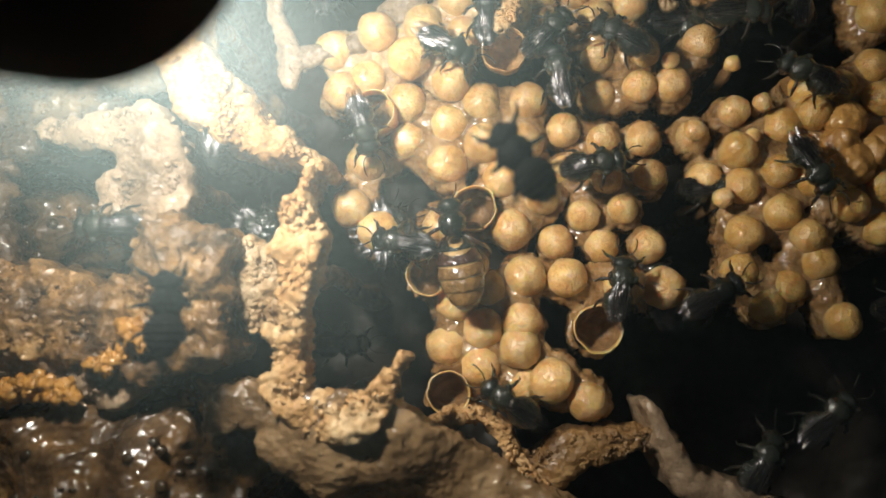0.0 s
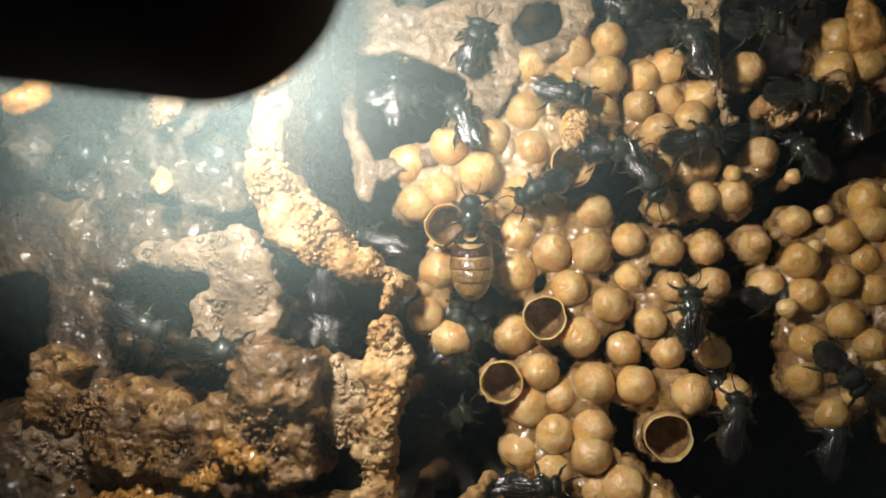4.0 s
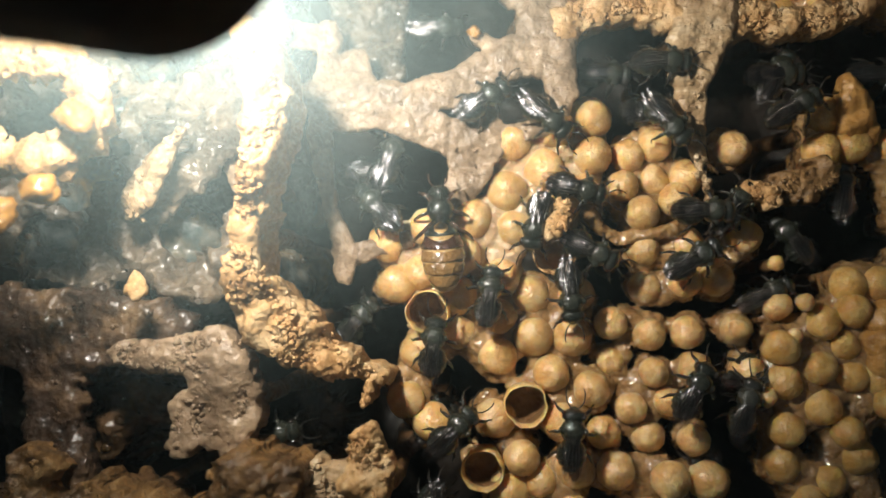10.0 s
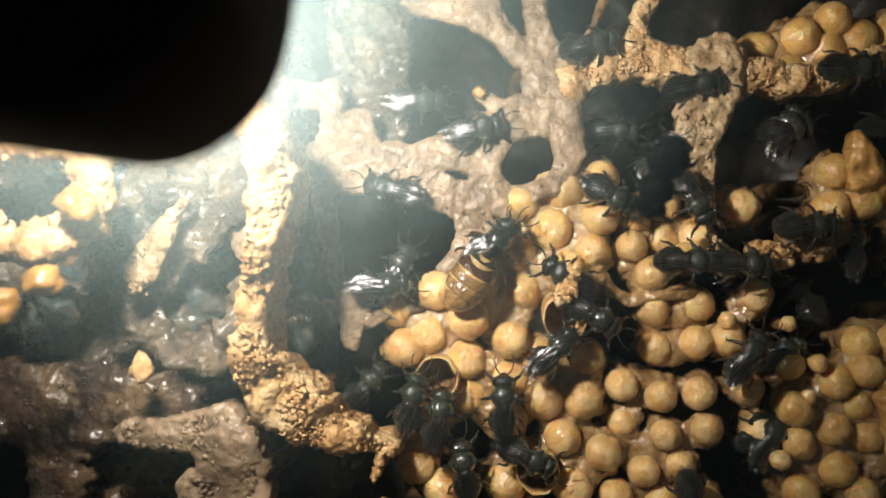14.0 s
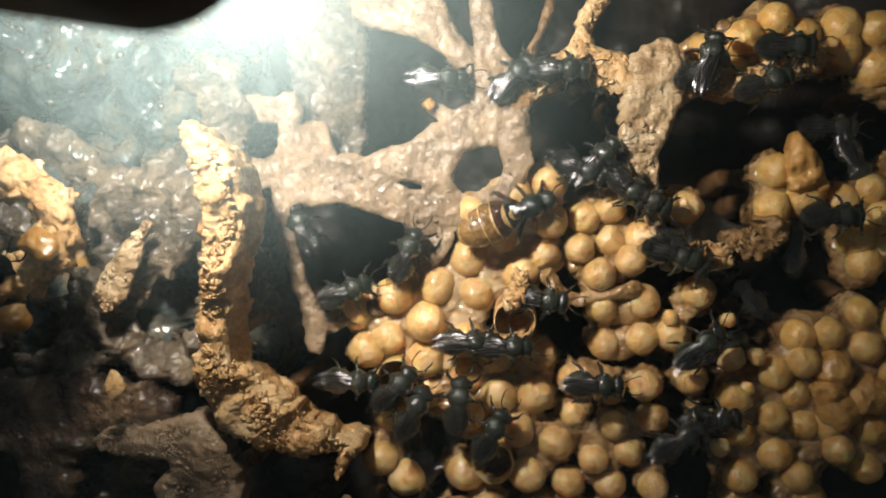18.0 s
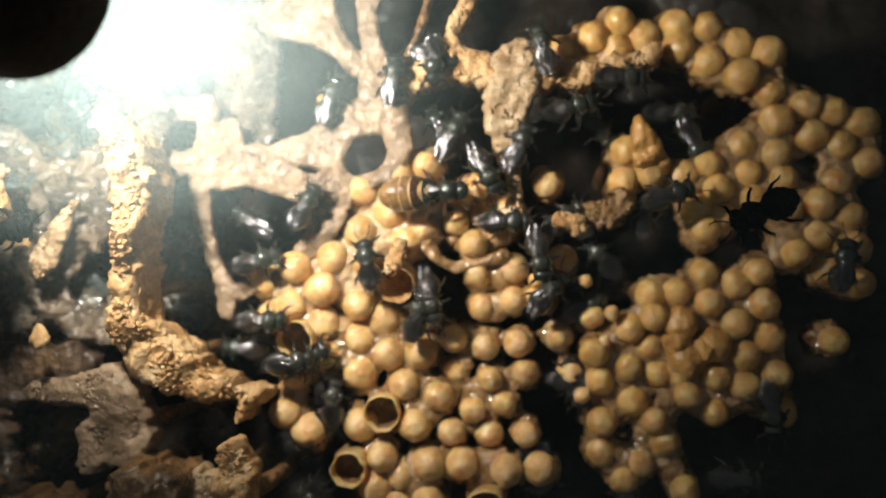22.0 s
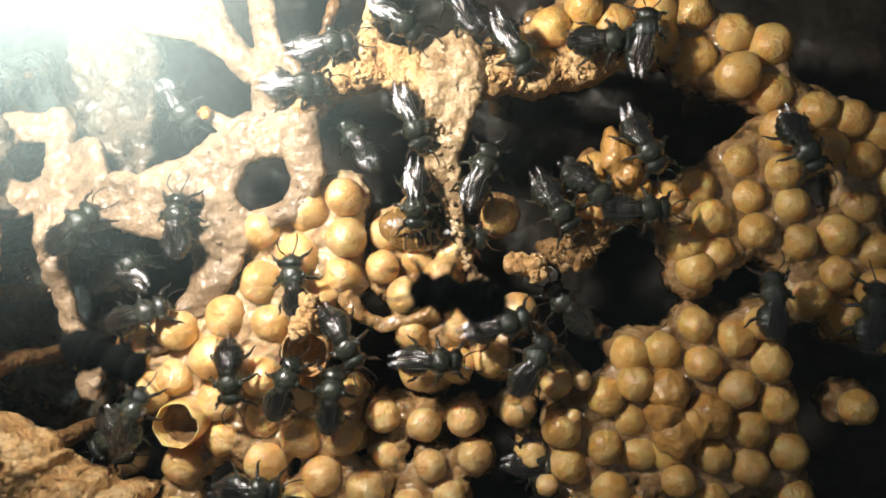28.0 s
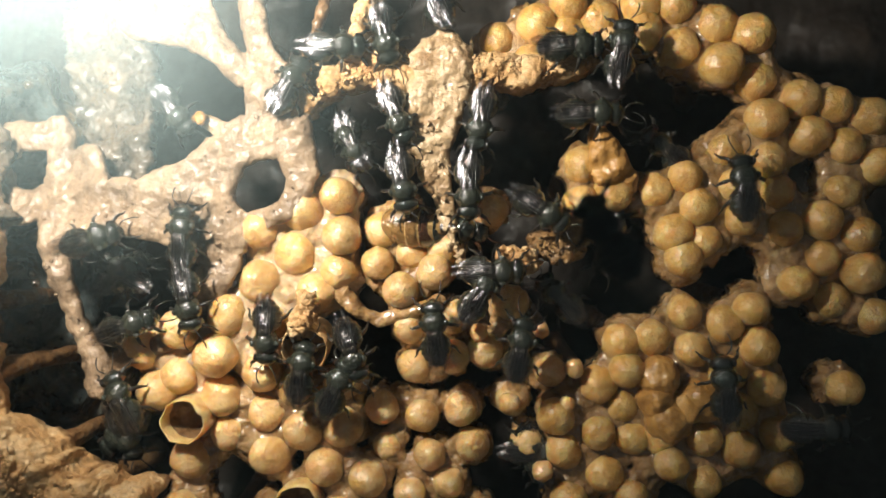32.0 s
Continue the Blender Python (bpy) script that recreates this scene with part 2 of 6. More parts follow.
def capsules(segments):
    """Signed depth (positive inside) of a union of tapered capsules x0, y0, r0, x1, y1, r1."""
    def f(x, y):
        best = np.full(x.shape, -1e9)
        for x0, y0, r0, x1, y1, r1 in segments:
            dx, dy = x1 - x0, y1 - y0
            t = np.clip(((x - x0) * dx + (y - y0) * dy) / max(dx * dx + dy * dy, 1e-9), 0, 1)
            best = np.maximum(best, r0 + (r1 - r0) * t - np.hypot(x - x0 - dx * t, y - y0 - dy * t))
        return best
    return f


def polyline(pts):
    return [(*a, *b) for a, b in zip(pts, pts[1:])]


def ellipses(items):
    """Signed depth of a union of turned ellipses x, y, a, b, degrees."""
    def f(x, y):
        best = np.full(x.shape, -1e9)
        for cx, cy, a, b, g in items:
            c, s = math.cos(radians(g)), math.sin(radians(g))
            u, v = ((x - cx) * c + (y - cy) * s) / a, (-(x - cx) * s + (y - cy) * c) / b
            best = np.maximum(best, (1 - np.hypot(u, v)) * min(a, b))
        return best
    return f


def wobble(x, y, scale, seed):
    flat = [noise.noise(Vector((a * scale + seed * 3.7, b * scale - seed * 1.9, seed))) for a, b in zip(x.ravel(), y.ravel())]
    return np.array(flat).reshape(x.shape)


def sheet(inside, bounds, top, thick, step=0.4, ragged=0.35, relief=0.3, seed=0, rim=0.5, holes=None, drop=None):
    """A wax sheet: where inside(x, y) > 0, from top(x, y) down by thick, with rounded ragged rims."""
    x0, y0, x1, y1 = bounds
    nx, ny = int((x1 - x0) / step) + 1, int((y1 - y0) / step) + 1
    gx, gy = np.meshgrid(np.linspace(x0, x1, nx), np.linspace(y0, y1, ny), indexing="ij")

    def field(x, y):
        f = inside(x, y)
        if holes is not None:
            f = np.minimum(f, -holes(x, y))
        return f
    f = field(gx, gy) + ragged * (wobble(gx, gy, 0.55, seed) + 0.6 * wobble(gx, gy, 1.7, seed + 5))
    gxx, gyy = np.gradient(f, (x1 - x0) / (nx - 1), (y1 - y0) / (ny - 1))
    norm = np.maximum(np.hypot(gxx, gyy), 0.3)
    mid = (f[:-1, :-1] + f[1:, :-1] + f[:-1, 1:] + f[1:, 1:]) / 4
    keep = mid > 0
    used = np.zeros((nx, ny), bool)
    count = np.zeros((nx, ny), int)
    for di in (0, 1):
        for dj in (0, 1):
            used[di:nx - 1 + di, dj:ny - 1 + dj] |= keep
            count[di:nx - 1 + di, dj:ny - 1 + dj] += keep
    edge = used & (count < 4)
    move = np.where(edge, np.clip(-f / norm, -step * 0.7, step * 0.7), 0)
    px, py = gx + gxx / norm * move, gy + gyy / norm * move
    depth = np.maximum(f, 0)
    z = top(gx, gy) + relief * (wobble(gx, gy, 0.45, seed + 9) + 0.5 * wobble(gx, gy, 1.4, seed + 11) + 0.22 * wobble(gx, gy, 3.6, seed + 13))
    z = z - rim * np.exp(-depth / 0.35)
    th = thick if drop is None else drop(gx, gy)
    zb = z - th + 2 * rim * np.exp(-depth / 0.35) * 0.9
    ids = np.full((nx, ny), -1)
    ids[used] = np.arange(used.sum())
    n = int(used.sum())
    verts = list(zip(px[used], py[used], z[used])) + list(zip(px[used], py[used], zb[used]))
    faces = []
    border = {}
    for i, j in np.argwhere(keep):
        a, b, c, d = int(ids[i, j]), int(ids[i + 1, j]), int(ids[i + 1, j + 1]), int(ids[i, j + 1])
        faces.append((a, b, c, d))
        faces.append((d + n, c + n, b + n, a + n))
        for e in ((a, b), (b, c), (c, d), (d, a)):
            if (e[1], e[0]) in border:
                del border[(e[1], e[0])]
            else:
                border[e] = 1
    # the sides, in uneven rings
    rings = max(1, int(np.max(th) / 1.1))
    grad = np.stack([gxx / norm, gyy / norm], -1)[used]
    last = {}
    for a in {i for e in border for i in e}:
        p, q = Vector(verts[a]), Vector(verts[a + n])
        ids_a = [a]
        for k in range(1, rings):
            w = p.lerp(q, k / rings)
            e = 0.55 * noise.noise(w * 0.7 + Vector((seed, 0, 0))) + 0.3 * noise.noise(w * 1.9)
            w += Vector((grad[a][0], grad[a][1], 0)) * e
            verts.append(tuple(w))
            ids_a.append(len(verts) - 1)
        last[a] = ids_a + [a + n]
    for a, b in border:
        for k in range(rings):
            faces.append((last[b][k], last[a][k], last[a][k + 1], last[b][k + 1]))
    return verts, faces


def clumps(pts, top, count, low, high, seed, sink=0.3, segs=None, holes=None):
    """Small crumbs strewn over the line of points x, y, r (or over segments), half sunk into the surface top(x, y)."""
    rng = random.Random(seed)
    runs = segs or [(*p, *q) for p, q in zip(pts, pts[1:])]
    spans = [(math.hypot(r[3] - r[0], r[4] - r[1]) + 0.2) * (r[2] + r[5]) for r in runs]
    base = ball(1, 1, 1, 0, 0, 0, 9, 6)
    bv = [v.co.copy() for v in base.verts]
    bf = [tuple(v.index for v in f.verts) for f in base.faces]
    base.free()
    verts, faces = [], []
    for _ in range(count):
        x0, y0, r0, x1, y1, r1 = rng.choices(runs, spans)[0]
        t = rng.random()
        r = (r0 + (r1 - r0) * t)
        a, d = rng.uniform(0, 2 * math.pi), r * math.sqrt(rng.random()) * 1.02
        x, y = x0 + (x1 - x0) * t + d * math.cos(a), y0 + (y1 - y0) * t + d * math.sin(a)
        if holes is not None and float(holes(np.array([x]), np.array([y]))[0]) > -0.35:
            continue
        z = float(top(np.array([x]), np.array([y]))[0])
        z -= 1.2 * max(0, d / r - 0.75) * 4
        s = low + (high - low) * rng.random() ** 1.8
        k = len(verts)
        shift = Vector((rng.uniform(0, 50), rng.uniform(0, 50), 0))
        sx, sy, sz = s * rng.uniform(0.7, 1.2), s * rng.uniform(0.7, 1.2), s * rng.uniform(0.6, 1.0)
        for v in bv:
            e = 1 + 1.1 * noise.noise(v * 1.9 + shift)
            verts.append((x + v.x * sx * e, y + v.y * sy * e, z - sink * s + v.z * sz * e))
        faces += [tuple(j + k for j in f) for f in bf]
    return verts, faces


def level(z):
    return lambda x, y: np.full(x.shape, float(z))


def slope(points):
    """Height by inverse-distance from points x, y, z."""
    def f(x, y):
        num, den = np.zeros(x.shape), np.zeros(x.shape)
        for a, b, c in points:
            w = 1 / ((x - a) ** 2 + (y - b) ** 2 + 0.5) ** 1.5
            num, den = num + w * c, den + w
        return num / den
    return f


# ---- the hive box ----
def box(x0, y0, z0, x1, y1, z1, bevel=0.6):
    bm = bmesh.new()
    bmesh.ops.create_cube(bm, size=1)
    for v in bm.verts:
        v.co = Vector(((x0 + x1) / 2 + v.co.x * (x1 - x0), (y0 + y1) / 2 + v.co.y * (y1 - y0), (z0 + z1) / 2 + v.co.z * (z1 - z0)))
    bmesh.ops.bevel(bm, geom=list(bm.edges), offset=bevel, segments=2, affect="EDGES")
    return bm


def lumpy_floor():
    step = 1.2
    xs, ys = np.arange(-52, 78, step), np.arange(-52, 62, step)
    gx, gy = np.meshgrid(xs, ys, indexing="ij")
    z = -24 + 3.5 * wobble(gx, gy, 0.09, 2) + 1.2 * wobble(gx, gy, 0.35, 4) + 0.5 * wobble(gx, gy, 0.9, 6)
    n, m = gx.shape
    verts = list(zip(gx.ravel(), gy.ravel(), z.ravel()))
    faces = [(i * m + j, (i + 1) * m + j, (i + 1) * m + j + 1, i * m + j + 1) for i in range(n - 1) for j in range(m - 1)]
    return verts, faces


tagged(part("floor", lumpy_floor(), BATUMEN), "dark lumpy batumen floor of the hive box", "floor", kind="structure")
for wall_name, b in (("wall_west", (-58, -58, -30, -50, 68, 17)), ("wall_east", (76, -58, -30, 84, 68, 17)),
                     ("wall_south", (-50, -58, -30, 76, -50, 17)), ("wall_north", (-50, 60, -30, 76, 68, 17))):
    tagged(part(wall_name, box(*b), WOOD), "brown wooden side board of the hive box", "wall", kind="structure")


# ---- brood cells ----
random.seed(11)


def capped_cell(seed, mat):
    """A rounded cell whose cap is pressed into a few blunt facets."""
    rng = random.Random(seed + 90)
    bm = ball(1.6, 1.6, 1.75, 0, 0, 0, 26, 18, 0.1, 1.3, seed)
    facets = [(Vector((rng.uniform(-0.25, 0.25), rng.uniform(-0.25, 0.25), 1)).normalized(), rng.uniform(1.5, 1.62))]
    for k in range(2):
        a = rng.uniform(0, 6.28)
        facets.append((Vector((math.cos(a) * 0.8, math.sin(a) * 0.8, rng.uniform(0.5, 0.9))).normalized(), rng.uniform(1.54, 1.64)))
    for v in bm.verts:
        for n, reach in facets:
            over = v.co.dot(n) - reach
            if over > 0:
                v.co -= n * over * 0.6
        v.co += v.co.normalized() * (0.07 * noise.noise(v.co * 2.6 + Vector((seed, 0, 0))))
        v.co.z -= 1.75
    me = bpy.data.meshes.new("brood_cell")
    bmesh.ops.scale(bm, vec=(MM, MM, MM), verts=bm.verts)
    bm.to_mesh(me)
    bm.free()
    me.materials.append(mat)
    me.polygons.foreach_set("use_smooth", [True] * len(me.polygons))
    return me


TAN_CELLS = [capped_cell(k, CELL_WAX) for k in range(10)]
GOLD_CELLS = [capped_cell(k, CELL_GOLD) for k in range(10)]


def open_cup(r, deep=3.4, seed=0):
    """A cup with a thin, ragged, slightly flared lip."""
    seg = 28
    prof = [(r * 0.55, -deep - 0.15), (r * 0.95, -deep * 0.7), (r * 1.0, -deep * 0.3), (r * 0.97, 0.0), (r * 0.945, 0.04),
            (r * 0.915, -0.02), (r * 0.9, -deep * 0.35), (r * 0.82, -deep * 0.7), (r * 0.4, -deep * 0.92)]
    verts, faces = [], []
    for i, (pr, pz) in enumerate(prof):
        for k in range(seg):
            a = 2 * math.pi * k / seg
            q = Vector((math.cos(a) * 2, math.sin(a) * 2, seed * 3.0))
            w = 1 + 0.1 * noise.noise(q)
            lip = 0.3 * noise.noise(q * 2.1) + 0.22 * noise.noise(q * 5.3) if 3 <= i <= 5 else 0
            verts.append((pr * w * math.cos(a), pr * w * math.sin(a), pz + lip))
    n = len(prof)
    for i in range(n - 1):
        for k in range(seg):
            a, b = i * seg + k, i * seg + (k + 1) % seg
            faces.append((a, b, b + seg, a + seg))
    faces.append(tuple(range((n - 1) * seg, n * seg)))
    faces.append(tuple(range(seg))[::-1])
    return verts, faces


def brood_comb(name_label, spots, cups=(), z=0.0, spread=0.6, size=1.0, cells=TAN_CELLS, base=None, rise=0.0, reach=4.1):
    comb = thing("brood_comb", name_label, "brood comb", "brood combs")
    rng = random.Random(len(spots) * 7 + 1)
    for x, y in spots:
        ob = new("brood_cell", rng.choice(cells))
        s = size * rng.uniform(0.9, 1.06)
        ob.matrix_world = pose(x * MM, y * MM, (z + rng.uniform(-spread, spread)) * MM, rng.uniform(-14, 14), rng.uniform(-14, 14), rng.uniform(0, 360)) @ Matrix.Diagonal((s, s, s * rng.uniform(0.95, 1.1), 1))
        ob.parent = comb
    for k, (x, y, r) in enumerate(cups):
        cup = part("open_cell", open_cup(r, 3.4, k + len(spots)), CELL_WAX, comb, "open brood cell with a thin ragged rim")
        cup.data.materials.append(BROWN)
        for face in cup.data.polygons[6 * 28:9 * 28 - 27]:
            face.material_index = 1
        cup.matrix_world = pose(x * MM, y * MM, (z + 0.2) * MM, rng.uniform(-6, 6), rng.uniform(-6, 6), 0)
    pts = [(x, y, 1.9 * size, x, y, 1.9 * size) for x, y in spots] + [(x, y, r + 0.2, x, y, r + 0.2) for x, y, r in cups]
    links = []
    for i, a in enumerate(pts):
        for b in pts[:i]:
            if math.hypot(a[0] - b[0], a[1] - b[1]) < reach:
                links.append((a[0], a[1], 1.5, b[0], b[1], 1.5))
    xs, ys = [p[0] for p in pts], [p[1] for p in pts]
    field = capsules(pts + links)

    def meniscus(gx, gy):
        # the membrane is drawn up where cells stand close
        pull = sum(np.exp(-((gx - p[0]) ** 2 + (gy - p[1]) ** 2) / 4.0) for p in pts)
        return z - 2.5 + rise + 1.25 * np.minimum(1.0, pull / 1.15)
    part("comb_base", sheet(field, (min(xs) - 3, min(ys) - 3, max(xs) + 3, max(ys) + 3), meniscus, 3.2, 0.28, 0.45, 0.4, len(spots), holes=ellipses([(x, y, r * 0.9, r * 0.9, 0) for x, y, r in cups]) if cups else None), base or MEMBRANE, comb, "shiny tan wax membrane between the cells")
    for i in range(0, len(spots), 5):
        x, y = spots[i]
        part("pillar", strand([(x, y, z - 4, 1.2), (x + 0.4, y, z - 10, 0.8), (x - 0.3, y + 0.5, z - 17, 0.9), (x, y, z - 25, 1.6)], 8, 3, seed=i), BROWN, comb)
    return comb
QUEEN_SPOTS = [(12.6, 16), (9.9, 15.2), (6.7, 13.6), (12.5, 12.8), (9.3, 11.6), (12.2, 9.8), (6.1, 9.5), (10.4, 8.7), (3.9, 7.5), (7, 6.8), (0.1, 6.5), (-3, 5.3), (2.9, 4.9), (-0.4, 3.3), (5.8, 3.2)]
brood_comb("pale tan capped brood cells grouped round the queen", QUEEN_SPOTS, [(0.0, -0.1, 1.75)], 0.4, base=PALE_MEMBRANE, rise=-0.15, reach=4.6)
QUEEN2_SPOTS = [(17.9, 14.3), (24.3, 13.9), (15.9, 13.3), (20.6, 11.6), (17.9, 11.3), (15.3, 10.1), (19.6, 9.5), (17.1, 8), (25.1, 6.1), (20.4, 5.6), (17.3, 5.3), (23.1, 3.1)]
brood_comb("scattered tan brood cells beside a dark cavity", QUEEN2_SPOTS, (), -0.5, size=0.88, reach=3.4)
SOUTH_SPOTS = [(-2.8, 2.1), (8.3, 1.6), (11.6, 1.5), (2.5, 1.4), (5.6, 0.1), (8.5, -1.3), (11.7, -1.5), (2.7, -1.6), (-0.4, -3.2), (5.5, -3.7), (9.8, -4.8), (13.2, -5.9), (-1.6, -6.8), (5.3, -8.3), (10.8, -8.4), (0.5, -9.2)]
brood_comb("heap of tan capped brood cells with open cups", SOUTH_SPOTS, [(7.9, -7.2, 1.75)], -0.3)
SOUTH_EAST_SPOTS = [(20.3, 2.8), (17.5, 2.4), (27.5, 1), (14.8, -0.5), (24.5, -0.5), (17.7, -1), (20.8, -1), (14.9, -3.6), (25.8, -4), (21.2, -4.2), (17.9, -4.5), (19.3, -6.7), (16.3, -7), (17.5, -9.4), (21.2, -9.5), (14.2, -9.6)]
brood_comb("loose small tan brood cells with dark gaps between", SOUTH_EAST_SPOTS, (), -0.9, spread=0.9, size=0.82, reach=3.1)
SOUTH_LOW_SPOTS = [(7.3, -11.1), (11.8, -11.9), (15.2, -12.4), (18.8, -12.6), (22.4, -12.9), (9.1, -13.4), (6.7, -14.5), (11.6, -15.5), (9.2, -16.2), (6.4, -17.6), (11.8, -17.8), (9.1, -19.1), (14.4, -19.5), (12.6, -20.2), (16.6, -21)]
brood_comb("tongue of small tan brood cells with ragged open cups", SOUTH_LOW_SPOTS, [(4.6, -12.3, 1.7), (17.2, -16.0, 1.85), (6.4, -20.9, 1.65)], -0.3)
EAST_LOW_SPOTS = [(43.1, 4.9), (48.9, 4.6), (38, 4.5), (40.5, 3.4), (51.3, 3.4), (33.2, 3.3), (35.6, 3), (43, 2), (38.3, 1.7), (33.3, 1.2), (35.8, 0.4), (40.9, 0), (31, -0.3), (43.4, -1.1), (49, -1.6), (38.4, -1.7), (32.8, -1.8), (28, -1.9), (35.8, -2.2), (41.1, -3), (30.9, -3.5), (32.9, -4.2), (35.3, -4.2), (43.6, -4.6), (38.4, -4.7), (28.3, -5), (41.2, -5.9), (35.5, -6.2), (30.7, -6.7), (38.5, -7.8), (44.2, -7.9), (28, -8.6), (32.9, -8.6), (33.8, -10.8), (28.2, -11.6), (31.5, -12.4), (30.1, -13.8), (35.1, -14.5)]
brood_comb("tight cluster of golden capped brood cells in shadow", EAST_LOW_SPOTS, (), -0.5, size=0.87, cells=GOLD_CELLS)
NORTH_EAST_SPOTS = [(31.2, 29), (36.8, 28.4), (39.8, 27.6), (28.6, 27.5), (33.9, 27.3), (25.9, 26.4), (31.1, 26.2), (42.4, 26.2), (37.4, 26.1), (28.6, 24.7), (45.2, 24.7), (40.1, 24.5), (42.8, 23.2), (45.4, 21.7), (48, 20.1)]
brood_comb("large golden brood cells in a comb under a crumbly ledge", NORTH_EAST_SPOTS, (), -0.5, cells=GOLD_CELLS)
EAST_HIGH_SPOTS = [(50.5, 19), (44.8, 18.3), (53.3, 17.7), (48.3, 17.3), (42.4, 16.8), (31.7, 16.6), (50.9, 15.8), (44.9, 15.2), (39.1, 14.8), (53.4, 14.5), (33.6, 14.2), (42.8, 13.9), (36.9, 13.8), (31.4, 13.3), (50.5, 12.8), (40, 12.7), (45.4, 12.7), (37.8, 11.1), (42.9, 11.1), (48.7, 10.9), (45.7, 10), (40.1, 9.7), (51.4, 9.5), (38.2, 8.5), (48.6, 7.9), (51.5, 6.6), (46, 6.1)]
brood_comb("loose rows of golden capped brood cells", EAST_HIGH_SPOTS, (), -0.5, size=0.92, cells=GOLD_CELLS)


# ---- wax walls, webs and strands ----
def wax(name, label, mat, segs, bounds, top, thick, group="", category="wax wall", **kw):
    crumbs = kw.pop("crumbs", 0)
    body = sheet(capsules(segs), bounds, top, thick, **kw)
    if crumbs:
        body = joined(body, clumps((), top, 2 * crumbs, 0.06, 0.28, kw["seed"], 0.55, segs=segs, holes=kw.get("holes")))
    return tagged(part(name, body, mat), label, category, group)


COLUMN = [(-12.4, 19.2, 0.4), (-11.3, 17.9, 1.1), (-10.4, 16, 1.6), (-10.2, 13, 1.45), (-10.8, 9.8, 1.1), (-11.7, 6.5, 0.85), (-12, 4, 1.05), (-11.9, 1.5, 1.5), (-10.6, -0.8, 2.2), (-8.6, -2.3, 1.9), (-6.8, -3.2, 1.2), (-4.8, -4.3, 0.65), (-2.9, -4.9, 0.5)]
wax("wax_column", "crumbly pale orange wax wall running up the hive", CRUMBLY, polyline(COLUMN) + polyline([(-3.6, -5.0, 0.35), (-4.2, -7.2, 0.3)]) + polyline([(-10.6, -2.4, 1.0), (-7.2, -4.2, 0.7)]), (-15, -9, -1, 25),
    slope([(-10, 17, 13), (-10.6, 11, 12), (-12, 3, 10), (-9.7, -1, 8), (-6, -3, 6), (-2.6, -5, 4)]), 6, step=0.3, ragged=0.5, relief=0.9, seed=3, crumbs=760)
wax("wax_shelf", "grey-brown wax shelf with a shiny film", RESIN, polyline([(-21.4, -3.6, 0.8), (-19, -3.8, 1.15), (-16.5, -3.5, 1.5), (-14.4, -3.6, 2.0), (-14.1, -5.6, 2.4), (-13.8, -8.0, 2.5)]) + polyline([(-16.2, -7.4, 1.4), (-16.6, -9.6, 1.2)]), (-25, -13, -9, 1),
    slope([(-28, -3, 7), (-14, -3, 7.4), (-13.6, -9, 6.4)]), 3, step=0.28, ragged=0.6, relief=0.5, seed=5, rim=0.35, crumbs=420)
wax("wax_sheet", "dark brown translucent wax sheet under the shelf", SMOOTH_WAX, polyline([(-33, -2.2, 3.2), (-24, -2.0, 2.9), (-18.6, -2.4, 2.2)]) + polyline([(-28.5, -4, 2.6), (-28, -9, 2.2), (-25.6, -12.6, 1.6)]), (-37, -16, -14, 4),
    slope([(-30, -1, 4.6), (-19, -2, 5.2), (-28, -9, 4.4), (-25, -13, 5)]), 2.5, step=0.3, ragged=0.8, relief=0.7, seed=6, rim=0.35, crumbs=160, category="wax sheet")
wax("wax_mound", "crumbled brown and orange wax mound with dark hollows", MOUND, polyline([(-28, -12, 1.5), (-22, -16.4, 2.5), (-15.5, -17, 2.7), (-10.4, -15.4, 3.1), (-11.2, -12.6, 2.8)]) + polyline([(-10.0, -12.0, 2.2), (-9.8, -15, 2.4), (-10.0, -17.4, 2.2), (-13, -18.6, 1.8)]) + polyline([(-27.5, -14.6, 1.8), (-22.5, -15.2, 1.9), (-18, -15.4, 1.5)]), (-32, -23, -5, -8),
    slope([(-28, -12, 7.5), (-22, -16, 8), (-16, -17, 8), (-10.5, -13, 10.2), (-8, -16, 8.4)]), 7, step=0.3, ragged=1.0, relief=1.2, seed=7, crumbs=600,
    holes=ellipses([(-16.4, -13.6, 1.3, 0.7, -25), (-25.2, -12.8, 1.3, 0.7, 35), (-12.6, -17.6, 0.9, 0.6, 20)]))
wax("wax_skirt", "grey-tan crumbly wax skirt below the mound", RESIN, polyline([(-29, -17.6, 2.0), (-24, -18.6, 2.3), (-19, -19.4, 2.3), (-15.4, -20.6, 1.6)]), (-33, -25, -11, -14),
    slope([(-28, -17, 7), (-22, -18, 7.4), (-16, -20, 7), (-22, -21, 5)]), 3, step=0.3, ragged=0.9, relief=1.0, seed=8, crumbs=260)
wax("wax_wall", "low tan grainy wax wall between the mound and a hollow", CERUMEN, polyline([(-7.2, -11.6, 1.0), (-6.9, -13.6, 1.4), (-6.6, -16.0, 1.2)]) + polyline([(-5.3, -12.0, 1.0), (-5.2, -14.2, 1.2), (-4.8, -16.2, 0.9)]), (-10, -20, -1, -8),
    slope([(-7, -12, 6.4), (-5, -16, 5.6)]), 3, step=0.25, ragged=0.7, relief=0.7, seed=10, crumbs=160)
